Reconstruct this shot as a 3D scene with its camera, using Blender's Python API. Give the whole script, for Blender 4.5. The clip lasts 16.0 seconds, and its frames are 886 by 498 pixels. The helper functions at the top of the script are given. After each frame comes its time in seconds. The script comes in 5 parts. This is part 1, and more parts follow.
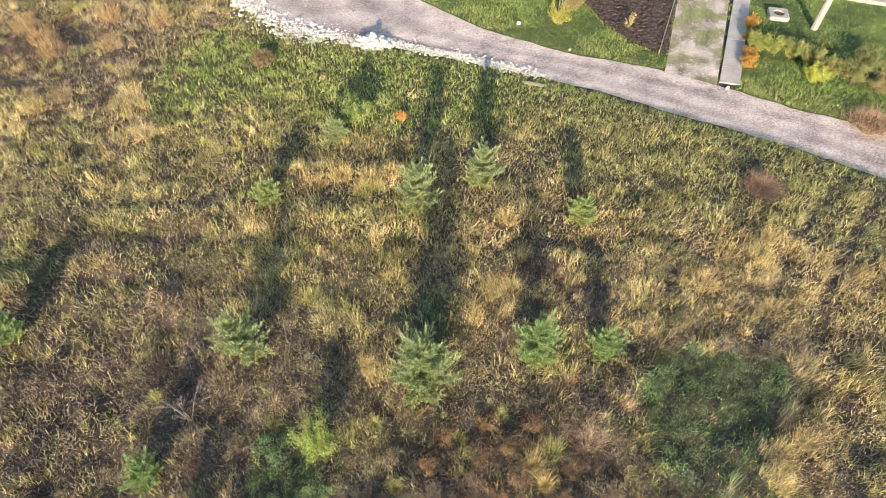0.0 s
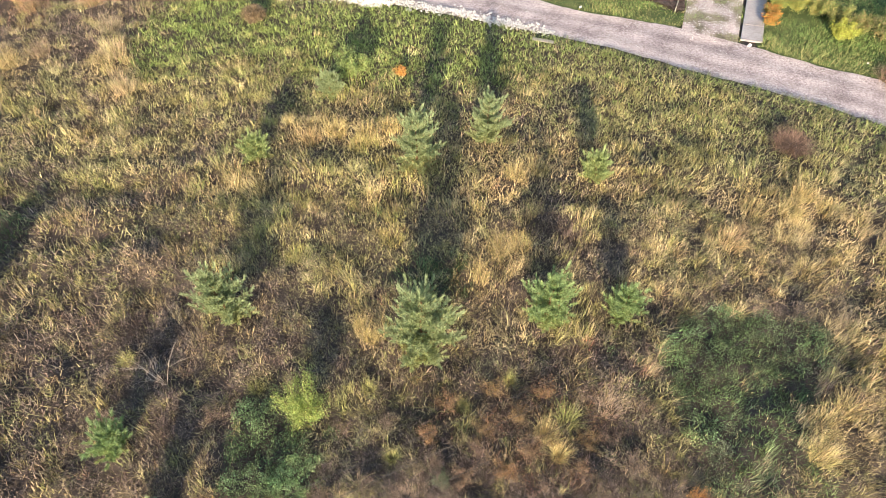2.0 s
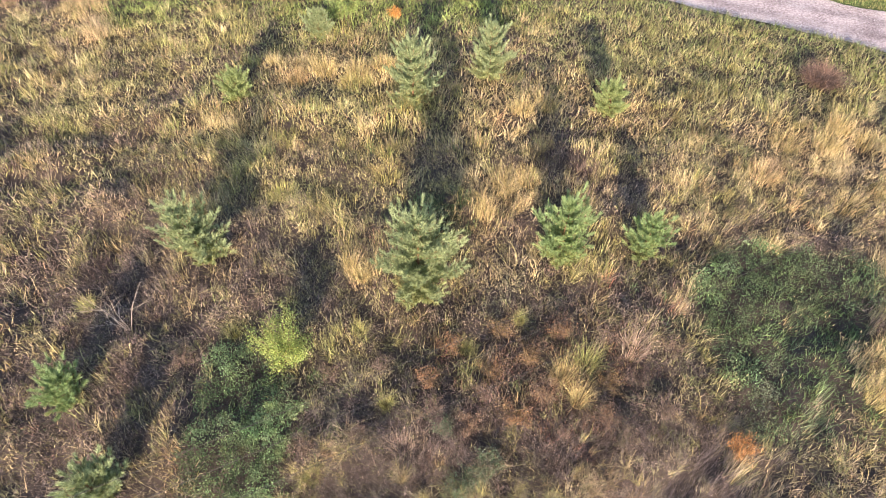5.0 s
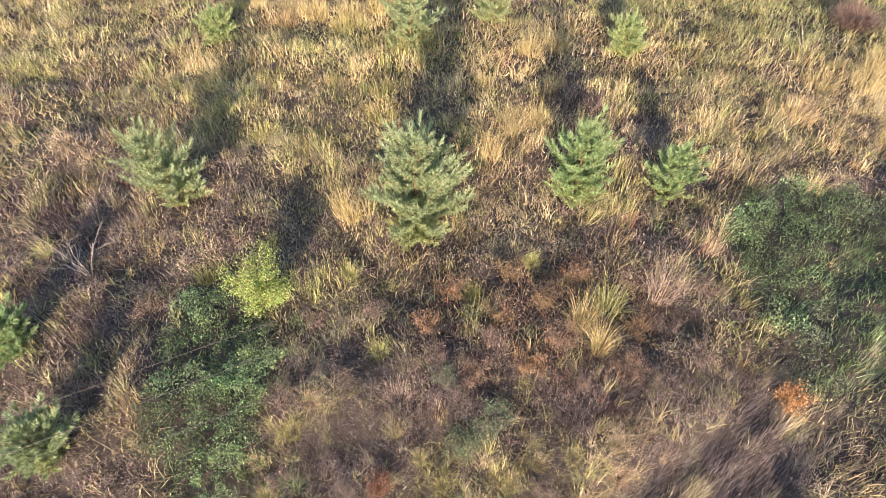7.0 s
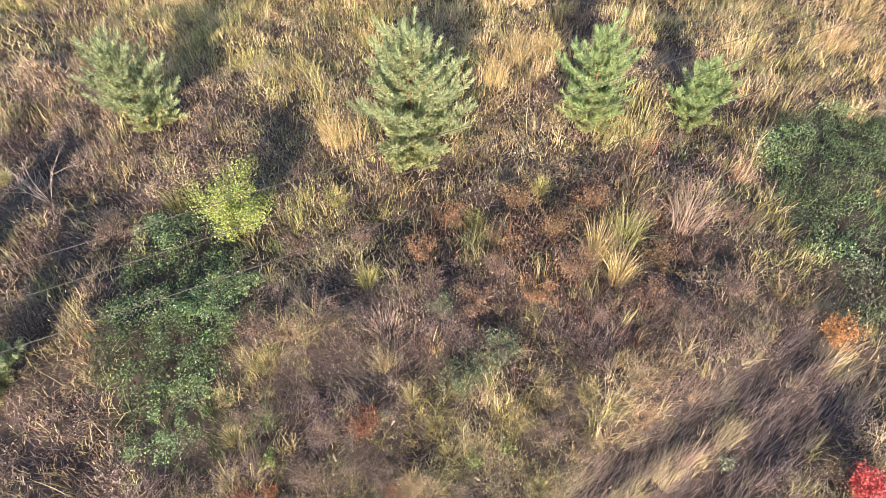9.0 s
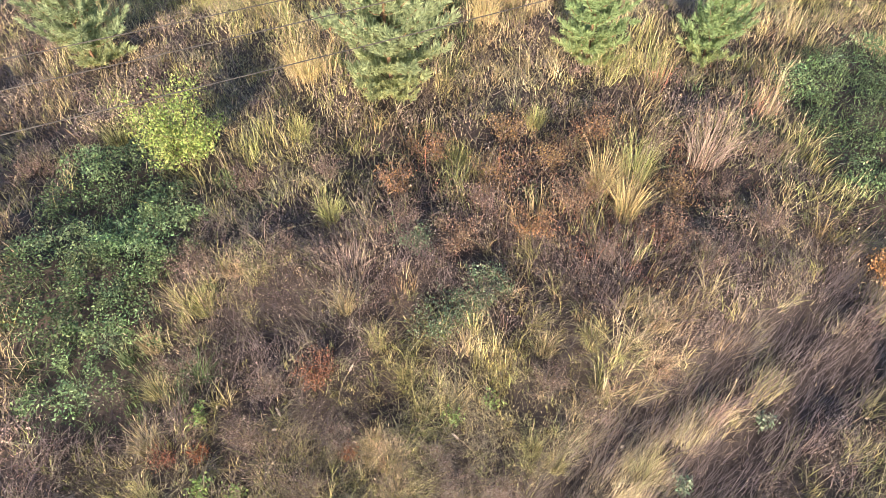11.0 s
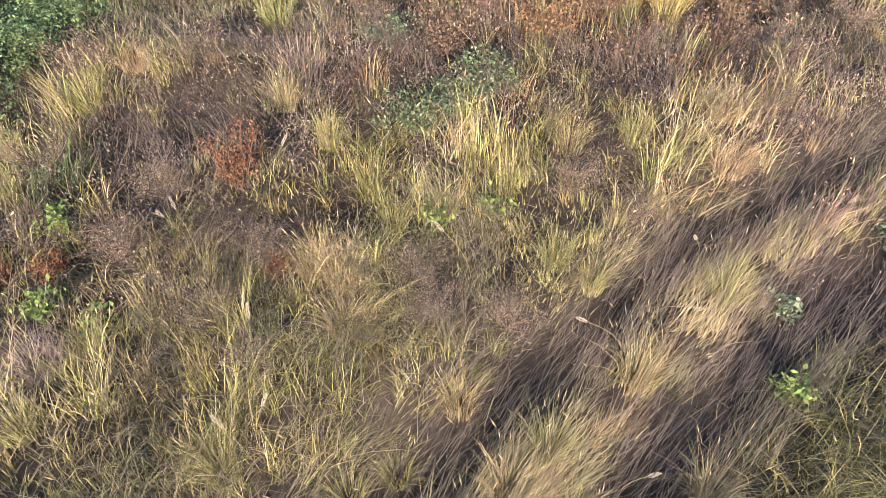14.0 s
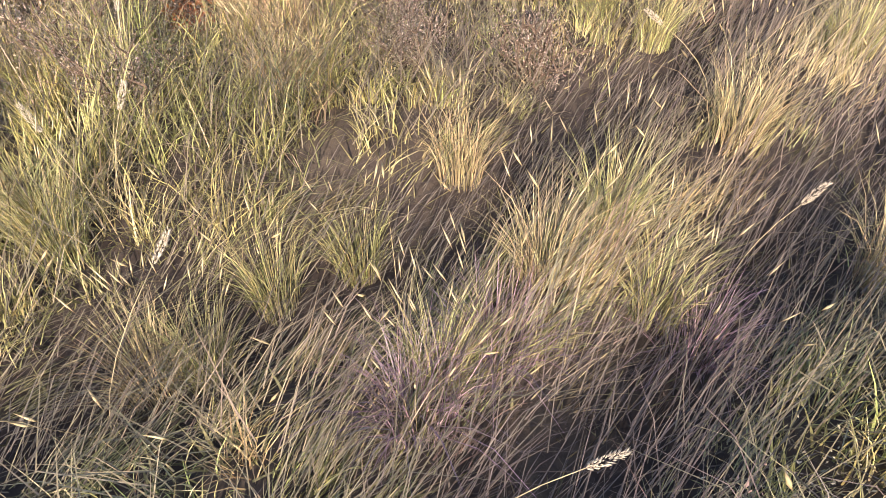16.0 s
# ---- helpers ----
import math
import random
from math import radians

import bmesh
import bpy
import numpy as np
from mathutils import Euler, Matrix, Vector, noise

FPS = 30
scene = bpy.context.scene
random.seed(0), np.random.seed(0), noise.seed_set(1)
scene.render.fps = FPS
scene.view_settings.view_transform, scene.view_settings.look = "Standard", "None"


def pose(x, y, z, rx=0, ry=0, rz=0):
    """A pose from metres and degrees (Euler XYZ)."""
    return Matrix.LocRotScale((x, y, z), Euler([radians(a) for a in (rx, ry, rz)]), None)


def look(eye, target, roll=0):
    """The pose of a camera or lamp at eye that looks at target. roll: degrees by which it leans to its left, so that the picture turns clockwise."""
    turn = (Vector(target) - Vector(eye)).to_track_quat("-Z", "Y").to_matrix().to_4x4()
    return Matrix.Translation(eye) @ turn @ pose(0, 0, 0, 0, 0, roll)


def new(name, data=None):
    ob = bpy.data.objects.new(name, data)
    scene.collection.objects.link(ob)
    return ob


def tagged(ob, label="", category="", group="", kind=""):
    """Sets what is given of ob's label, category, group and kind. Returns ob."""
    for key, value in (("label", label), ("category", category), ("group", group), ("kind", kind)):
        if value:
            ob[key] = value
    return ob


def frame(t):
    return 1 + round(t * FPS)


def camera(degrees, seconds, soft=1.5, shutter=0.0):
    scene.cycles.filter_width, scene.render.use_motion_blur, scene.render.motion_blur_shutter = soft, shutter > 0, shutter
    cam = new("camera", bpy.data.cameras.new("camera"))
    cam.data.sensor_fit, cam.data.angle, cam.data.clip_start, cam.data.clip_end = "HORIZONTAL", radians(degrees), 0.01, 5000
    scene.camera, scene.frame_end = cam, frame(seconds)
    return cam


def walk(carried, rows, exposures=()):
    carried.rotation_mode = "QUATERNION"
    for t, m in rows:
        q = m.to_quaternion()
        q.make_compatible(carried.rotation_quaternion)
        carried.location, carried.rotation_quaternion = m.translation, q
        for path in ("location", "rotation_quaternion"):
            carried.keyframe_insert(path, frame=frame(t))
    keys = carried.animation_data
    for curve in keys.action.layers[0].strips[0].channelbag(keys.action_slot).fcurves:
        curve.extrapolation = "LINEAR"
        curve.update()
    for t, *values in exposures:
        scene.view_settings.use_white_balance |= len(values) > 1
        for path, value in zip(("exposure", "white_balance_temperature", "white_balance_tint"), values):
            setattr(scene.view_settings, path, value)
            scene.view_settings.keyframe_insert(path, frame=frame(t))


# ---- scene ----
cam = camera(72.0, 16.0, soft=0.55)
PATH = [
    (0, (-0.062, -0.399, 19.670), (-0.062, 1.465, 17.317), 1.5),
    (0.5, (-0.152, -0.352, 18.920), (-0.156, 1.509, 16.567), 1.6),
    (1, (-0.125, -0.309, 18.301), (-0.134, 1.551, 15.947), 1.5),
    (1.5, (-0.057, -0.283, 17.695), (-0.066, 1.575, 15.337), 1.4),
    (2, (-0.025, -0.383, 17.196), (-0.035, 1.475, 14.840), 1.4),
    (2.5, (-0.115, -0.501, 16.712), (-0.121, 1.363, 14.361), 1.3),
    (3, (-0.114, -0.486, 16.218), (-0.117, 1.373, 13.865), 1.3),
    (3.5, (-0.021, -0.505, 15.793), (-0.024, 1.355, 13.438), 1.1),
    (4, (0.018, -0.631, 15.418), (0.018, 1.225, 13.060), 1.0),
    (4.2, (0.015, -0.627, 15.271), (0.010, 1.228, 12.914), 0.9),
    (6.3, (0.204, -0.915, 12.445), (0.182, 1.006, 10.143), 0.1),
    (6.5, (0.211, -0.876, 12.297), (0.189, 1.029, 9.980), -0.0),
    (7, (0.098, -0.854, 11.812), (0.069, 1.045, 9.490), 0.0),
    (7.5, (0.201, -0.757, 11.303), (0.166, 1.139, 8.979), -0.1),
    (8, (0.390, -0.966, 10.805), (0.348, 0.931, 8.482), -0.1),
    (8.5, (0.343, -1.198, 10.304), (0.295, 0.695, 7.975), -0.3),
    (9, (0.275, -1.037, 9.786), (0.213, 0.845, 7.449), -0.6),
    (9.2, (0.309, -0.892, 9.624), (0.242, 0.981, 7.282), -0.8),
    (11.3, (0.667, -1.149, 7.235), (0.603, 0.831, 4.982), -0.5),
    (11.5, (0.693, -1.246, 6.991), (0.635, 0.745, 4.749), -0.3),
    (12, (0.621, -1.424, 6.459), (0.576, 0.595, 4.240), -0.1),
    (12.5, (0.539, -1.478, 5.920), (0.501, 0.568, 3.726), 0.0),
    (13, (0.653, -1.593, 5.335), (0.615, 0.486, 3.172), -0.1),
    (13.5, (0.653, -1.605, 4.644), (0.621, 0.517, 2.522), -0.1),
    (14, (0.721, -1.471, 4.051), (0.683, 0.670, 1.951), -0.1),
    (14.5, (0.774, -1.385, 3.474), (0.734, 0.789, 1.409), -0.4),
    (15, (0.877, -1.491, 2.913), (0.828, 0.730, 0.895), -0.6),
    (15.5, (0.810, -1.605, 2.323), (0.772, 0.660, 0.355), -0.5),
    (16, (0.747, -1.467, 1.754), (0.717, 0.845, -0.160), -0.4),
]
EXPOSURES = [(0, 1.41, 6850, 4), (4, 1.48, 6550, 16), (6.5, 1.49, 6350, 19), (9, 1.48, 6250, 20), (12.5, 1.29, 6150, 14), (16, 1.19, 6100, 15)]
walk(cam, [(t, look(eye, target, roll)) for t, eye, target, roll in PATH], EXPOSURES)

# ---- world and sun: a low evening sun behind the camera ----
SUN_ELEV, SUN_SIDE = 15.5, 0.06
world = bpy.data.worlds.new("sky")
scene.world = world
world.use_nodes = True
wn = world.node_tree
sky = wn.nodes.new("ShaderNodeTexSky")
sky.sky_type, sky.sun_disc = "NISHITA", False
sky.sun_elevation, sky.sun_rotation = radians(SUN_ELEV), math.pi + SUN_SIDE
wn.links.new(sky.outputs[0], wn.nodes["Background"].inputs[0])
wn.nodes["Background"].inputs[1].default_value = 0.135
lamp = bpy.data.lights.new("sun", "SUN")
lamp.energy, lamp.angle, lamp.color = 4.5, radians(1.2), (1.0, 0.83, 0.62)
sun = new("sun", lamp)
sun.matrix_world = look((0, 0, 30), (30 * SUN_SIDE, 30, 30 - 30 * math.tan(radians(SUN_ELEV))))

rng = np.random.default_rng(7)


# ---- small numeric helpers ----
def lattice(x, y, seed):
    """Smooth value noise in 0..1."""
    xi, yi = np.floor(x).astype(np.int64), np.floor(y).astype(np.int64)
    fx, fy = x - xi, y - yi
    fx, fy = fx * fx * (3 - 2 * fx), fy * fy * (3 - 2 * fy)

    def h(a, b):
        n = (a * 374761393 + b * 668265263 + seed * 974711) & 0x7FFFFFFF
        n = ((n ^ (n >> 13)) * 1274126177) & 0x7FFFFFFF
        return ((n ^ (n >> 16)) & 0xFFFF) / 65535.0

    top = h(xi, yi) * (1 - fx) + h(xi + 1, yi) * fx
    low = h(xi, yi + 1) * (1 - fx) + h(xi + 1, yi + 1) * fx
    return top * (1 - fy) + low * fy


def fbm(x, y, size, seed, octaves=3):
    total, amp, norm = 0.0, 1.0, 0.0
    for k in range(octaves):
        total = total + amp * lattice(x / size * 2 ** k + 17.3 * k, y / size * 2 ** k - 9.1 * k, seed + k)
        norm += amp
        amp *= 0.5
    return total / norm


def to_line(x, y, line):
    """Distance to a polyline."""
    best = np.full(np.shape(x), 1e9)
    for (ax, ay), (bx, by) in zip(line[:-1], line[1:]):
        dx, dy = bx - ax, by - ay
        k = np.clip(((x - ax) * dx + (y - ay) * dy) / (dx * dx + dy * dy), 0, 1)
        best = np.minimum(best, np.hypot(x - ax - k * dx, y - ay - k * dy))
    return best


def bell(d, w):
    return np.exp(-(d / w) ** 2)


# ---- the plan ----
ROAD_NEAR = [(-42.5, 50), (-20, 38.75), (-12, 33), (-8.88, 30.5), (-3.38, 29.38), (3.25, 27.5), (7.5, 26), (11.62, 24.12), (16.5, 22), (20, 20), (37.5, 10.62), (75, -11.25)]
ROAD_FAR = [(-30, 58.75), (-10, 42.5), (-1.62, 34.12), (1.75, 31.5), (6.38, 29.25), (11.5, 27.88), (15.25, 26.12), (17.5, 24.88), (21.5, 23.38), (40, 14), (77.5, -7.5), (112.5, -27.5)]
RUT_LEFT = [(-7.5, -5.75), (-2.5, -2), (-0.25, -0.25), (1, 0.78), (2.62, 2.19), (4, 3), (6.12, 4.25), (7.75, 5.75), (9.62, 8.25), (11.25, 10.62), (12.75, 13.12), (14.12, 15.25), (15.88, 17.5), (19, 20.5)]
RUT_RIGHT = [(-5.75, -6.75), (-1.25, -3), (0.75, -0.94), (1.75, 0.06), (3.25, 1.38), (5.25, 2.75), (7.25, 3.88), (9, 5.25), (11, 7.5), (12.62, 9.88), (14.25, 12.38), (15.75, 14.5), (17.75, 17), (20.25, 19.75)]


def road_side(x, y):
    """How far a place lies before the road's near edge."""
    near = np.interp(x, [p[0] for p in ROAD_NEAR], [p[1] for p in ROAD_NEAR])
    return near - y


def rise(x, y):
    """The meadow's long swell: low at the wheel track, highest in the weeds, falling again to the road and to the west."""
    crest = np.interp(y, [-8, -1, 0, 1, 2, 3, 4.2, 7, 12, 16, 20, 24, 27, 30], [0.20, 0.22, 0.30, 0.46, 0.60, 0.75, 0.90, 0.90, 0.90, 0.85, 0.58, 0.33, 0.20, 0.15])
    return crest * np.interp(x, [-18, -11, -5, 5, 12, 20], [0.25, 0.5, 1, 1, 0.75, 0.5])


def settle(x, y, back=1.0):
    """Carries a place of the level plan to where it lies on the swell; back=-1 the other way."""
    dx, dy = x - 0.6, y + 1.3
    far = np.hypot(dx, dy) + 1e-6
    step = back * 0.92 * (rise(x, y) - 0.30 - 0.20 * np.exp(-((x - 2) ** 2 + (y - 9) ** 2) / 40)) / far
    return x - step * dx, y - step * dy


RUT_LEFT, RUT_RIGHT = ([tuple(float(v) for v in settle(x, y)) for x, y in line] for line in (RUT_LEFT, RUT_RIGHT))


def ruts(x, y):
    """How deep in a wheel rut a place lies; the ruts fade in the tall grass farther on."""
    return np.interp(y, [1, 5, 7.5, 10.5, 12, 18], [1, 0.55, 0.2, 0.2, 0.7, 0.6]) * np.maximum(bell(to_line(x, y, RUT_LEFT), 0.27), bell(to_line(x, y, RUT_RIGHT), 0.30))


def hummocks(x, y):
    """Tussocky ground: rounded humps between narrow hollows, in old furrows farther on."""
    humps = (0.36 + 0.16 * bell(y - 5, 3.5)) * (fbm(x, y, 0.85, 3, 2) - 0.5) + 0.26 * (fbm(x, y, 2.1, 9, 2) - 0.5)
    row = np.sin(2 * math.pi * (y + 1.6 * (fbm(x, y, 4.0, 83, 2) - 0.5)) / 2.6) * np.clip(2.2 * fbm(x, y, 3.0, 85, 2) - 0.5, 0, 1)
    return humps + 0.13 * row * bell(y - 13, 6.0) * np.clip((9 - x) / 4, 0, 1)


def ground_z(x, y):
    meadow = np.clip((road_side(x, y) - 0.05) / 1.2, 0, 1)
    far = np.clip((60 - np.hypot(x, y - 10)) / 20, 0, 1)
    calm = np.clip((road_side(x, y) - 1.0) / 7, 0.3, 1) * (1 - 0.7 * ruts(x, y))
    return (hummocks(x, y) * meadow * calm - 0.21 * ruts(x, y) * meadow + rise(x, y) * meadow ** 0.6) * far - 0.02 * (1 - meadow)


# ---- materials ----
def material(name, rough=0.8):
    m = bpy.data.materials.new(name)
    m.use_nodes = True
    b = m.node_tree.nodes["Principled BSDF"]
    b.inputs["Roughness"].default_value = rough
    b.inputs["Specular IOR Level"].default_value = 0.3
    return m, m.node_tree, b


def link(tree, a, b):
    tree.links.new(a, b)


def noisy(name, stops, scale, rough=0.9, bump=0.3, fine=8.0, detail=6, share=0.45, tinted=False):
    """A mottled material: noise of two scales over a ramp of colours, with relief."""
    m, tree, b = material(name, rough)
    co = tree.nodes.new("ShaderNodeTexCoord")
    n1, n2 = tree.nodes.new("ShaderNodeTexNoise"), tree.nodes.new("ShaderNodeTexNoise")
    n1.inputs["Scale"].default_value, n1.inputs["Detail"].default_value = scale, detail
    n2.inputs["Scale"].default_value, n2.inputs["Detail"].default_value = scale * fine, 4
    mix = tree.nodes.new("ShaderNodeMix")
    mix.inputs["Factor"].default_value = share
    ramp = tree.nodes.new("ShaderNodeValToRGB")
    while len(ramp.color_ramp.elements) < len(stops):
        ramp.color_ramp.elements.new(0.5)
    for e, (p, c) in zip(ramp.color_ramp.elements, stops):
        e.position, e.color = p, (*c, 1)
    bmp = tree.nodes.new("ShaderNodeBump")
    bmp.inputs["Strength"].default_value, bmp.inputs["Distance"].default_value = bump, 0.03
    link(tree, co.outputs["Object"], n1.inputs["Vector"])
    link(tree, co.outputs["Object"], n2.inputs["Vector"])
    link(tree, n1.outputs[0], mix.inputs[2])
    link(tree, n2.outputs[0], mix.inputs[3])
    link(tree, mix.outputs[0], ramp.inputs[0])
    if tinted:
        at, mul = tree.nodes.new("ShaderNodeAttribute"), tree.nodes.new("ShaderNodeMix")
        at.attribute_name = "tint"
        mul.data_type, mul.blend_type = "RGBA", "MULTIPLY"
        mul.inputs["Factor"].default_value = 1.0
        link(tree, ramp.outputs[0], mul.inputs[6])
        link(tree, at.outputs["Color"], mul.inputs[7])
        link(tree, mul.outputs[2], b.inputs["Base Color"])
    else:
        link(tree, ramp.outputs[0], b.inputs["Base Color"])
    link(tree, n2.outputs[0], bmp.inputs["Height"])
    link(tree, bmp.outputs[0], b.inputs["Normal"])
    return m


def plant(name, rough=0.55, through_light=0.35):
    """Leaf and blade surface: colour from the blade's own tint, partly let through by light."""
    m, tree, b = material(name, rough)
    at = tree.nodes.new("ShaderNodeAttribute")
    at.attribute_name = "tint"
    tr = tree.nodes.new("ShaderNodeBsdfTranslucent")
    mx = tree.nodes.new("ShaderNodeMixShader")
    mx.inputs[0].default_value = through_light
    out = tree.nodes["Material Output"]
    link(tree, at.outputs["Color"], b.inputs["Base Color"])
    link(tree, at.outputs["Color"], tr.inputs["Color"])
    link(tree, b.outputs[0], mx.inputs[1])
    link(tree, tr.outputs[0], mx.inputs[2])
    link(tree, mx.outputs[0], out.inputs["Surface"])
    return m


GRASS = plant("grass_blade", 0.6, 0.16)
LEAF = plant("leaf", 0.5, 0.3)
NEEDLE = plant("pine_needle", 0.5, 0.3)
EARTH = noisy("meadow_earth", [(0.25, (0.026, 0.019, 0.017)), (0.5, (0.062, 0.047, 0.040)), (0.75, (0.11, 0.085, 0.062))], 1.3, 0.95, 0.6)
GRAVEL = noisy("road_gravel", [(0.34, (0.20, 0.155, 0.155)), (0.48, (0.43, 0.345, 0.345)), (0.64, (0.66, 0.56, 0.55))], 0.7, 0.95, 0.9, 18.0, 9, 0.62, True)
SHRUBWOOD = noisy("shrub_stem", [(0.3, (0.09, 0.06, 0.045)), (0.7, (0.20, 0.14, 0.10))], 9.0, 0.9, 0.2)
TURF = noisy("turf", [(0.3, (0.03, 0.045, 0.015)), (0.55, (0.06, 0.085, 0.028)), (0.75, (0.14, 0.13, 0.06))], 1.2, 0.95, 0.6)
PATHSTONE = noisy("pale_cast_slab", [(0.3, (0.27, 0.24, 0.24)), (0.6, (0.42, 0.38, 0.38)), (0.8, (0.52, 0.47, 0.46))], 1.4, 0.9, 0.25)
STONE = noisy("limestone", [(0.3, (0.34, 0.32, 0.32)), (0.55, (0.60, 0.57, 0.56)), (0.8, (0.74, 0.71, 0.69))], 4.0, 0.85, 0.4)
CONCRETE = noisy("concrete", [(0.3, (0.24, 0.22, 0.215)), (0.6, (0.37, 0.34, 0.33)), (0.8, (0.46, 0.43, 0.41))], 1.6, 0.85, 0.2)
SOIL = noisy("dug_soil", [(0.3, (0.026, 0.018, 0.018)), (0.5, (0.062, 0.044, 0.042)), (0.72, (0.15, 0.115, 0.105))], 5.0, 0.95, 0.8)
BARK = noisy("pine_bark", [(0.3, (0.13, 0.075, 0.045)), (0.6, (0.30, 0.18, 0.10)), (0.8, (0.40, 0.27, 0.17))], 9.0, 0.9, 0.5)
DEADWOOD = noisy("dead_wood", [(0.3, (0.34, 0.27, 0.22)), (0.6, (0.54, 0.46, 0.38)), (0.8, (0.66, 0.58, 0.50))], 12.0, 0.9, 0.3)
WIRE = noisy("cable_sheath", [(0.3, (0.05, 0.045, 0.04)), (0.7, (0.10, 0.09, 0.08))], 3.0, 0.5, 0.0)
PLANK = noisy("grey_plank", [(0.3, (0.24, 0.215, 0.19)), (0.7, (0.43, 0.39, 0.345))], 6.0, 0.85, 0.3)


# ---- mesh helpers ----
def mesh_from(name, verts, faces4, faces3, tint=None):
    """A mesh from arrays: quads, triangles and a tint for each vertex."""
    me = bpy.data.meshes.new(name)
    n4, n3 = len(faces4), len(faces3)
    me.vertices.add(len(verts))
    me.vertices.foreach_set("co", np.asarray(verts, np.float32).ravel())
    loops = np.concatenate([np.asarray(faces4, np.int32).ravel(), np.asarray(faces3, np.int32).ravel()])
    me.loops.add(len(loops))
    me.loops.foreach_set("vertex_index", loops)
    me.polygons.add(n4 + n3)
    starts = np.concatenate([np.arange(n4) * 4, n4 * 4 + np.arange(n3) * 3]).astype(np.int32)
    me.polygons.foreach_set("loop_start", starts)
    if tint is not None:
        a = me.attributes.new("tint", "FLOAT_COLOR", "POINT")
        rgba = np.ones((len(verts), 4), np.float32)
        rgba[:, :3] = tint
        a.data.foreach_set("color", rgba.ravel())
    me.update(calc_edges=True)
    return me


def mesh_object(name, me, mat, parent=None, label=""):
    me.materials.append(mat)
    ob = new(name, me)
    if parent:
        ob.parent = parent
    return tagged(ob, label)


def part(name, bm, mat, parent=None, label="", smooth=False):
    me = bpy.data.meshes.new(name)
    bm.to_mesh(me)
    bm.free()
    if smooth:
        me.polygons.foreach_set("use_smooth", np.ones(len(me.polygons), bool))
    return mesh_object(name, me, mat, parent, label)


def thing(name, place, label, category, group="", turn=0.0):
    ob = new(name)
    ob.matrix_world = pose(*place, 0, 0, turn)
    return tagged(ob, label, category, group)


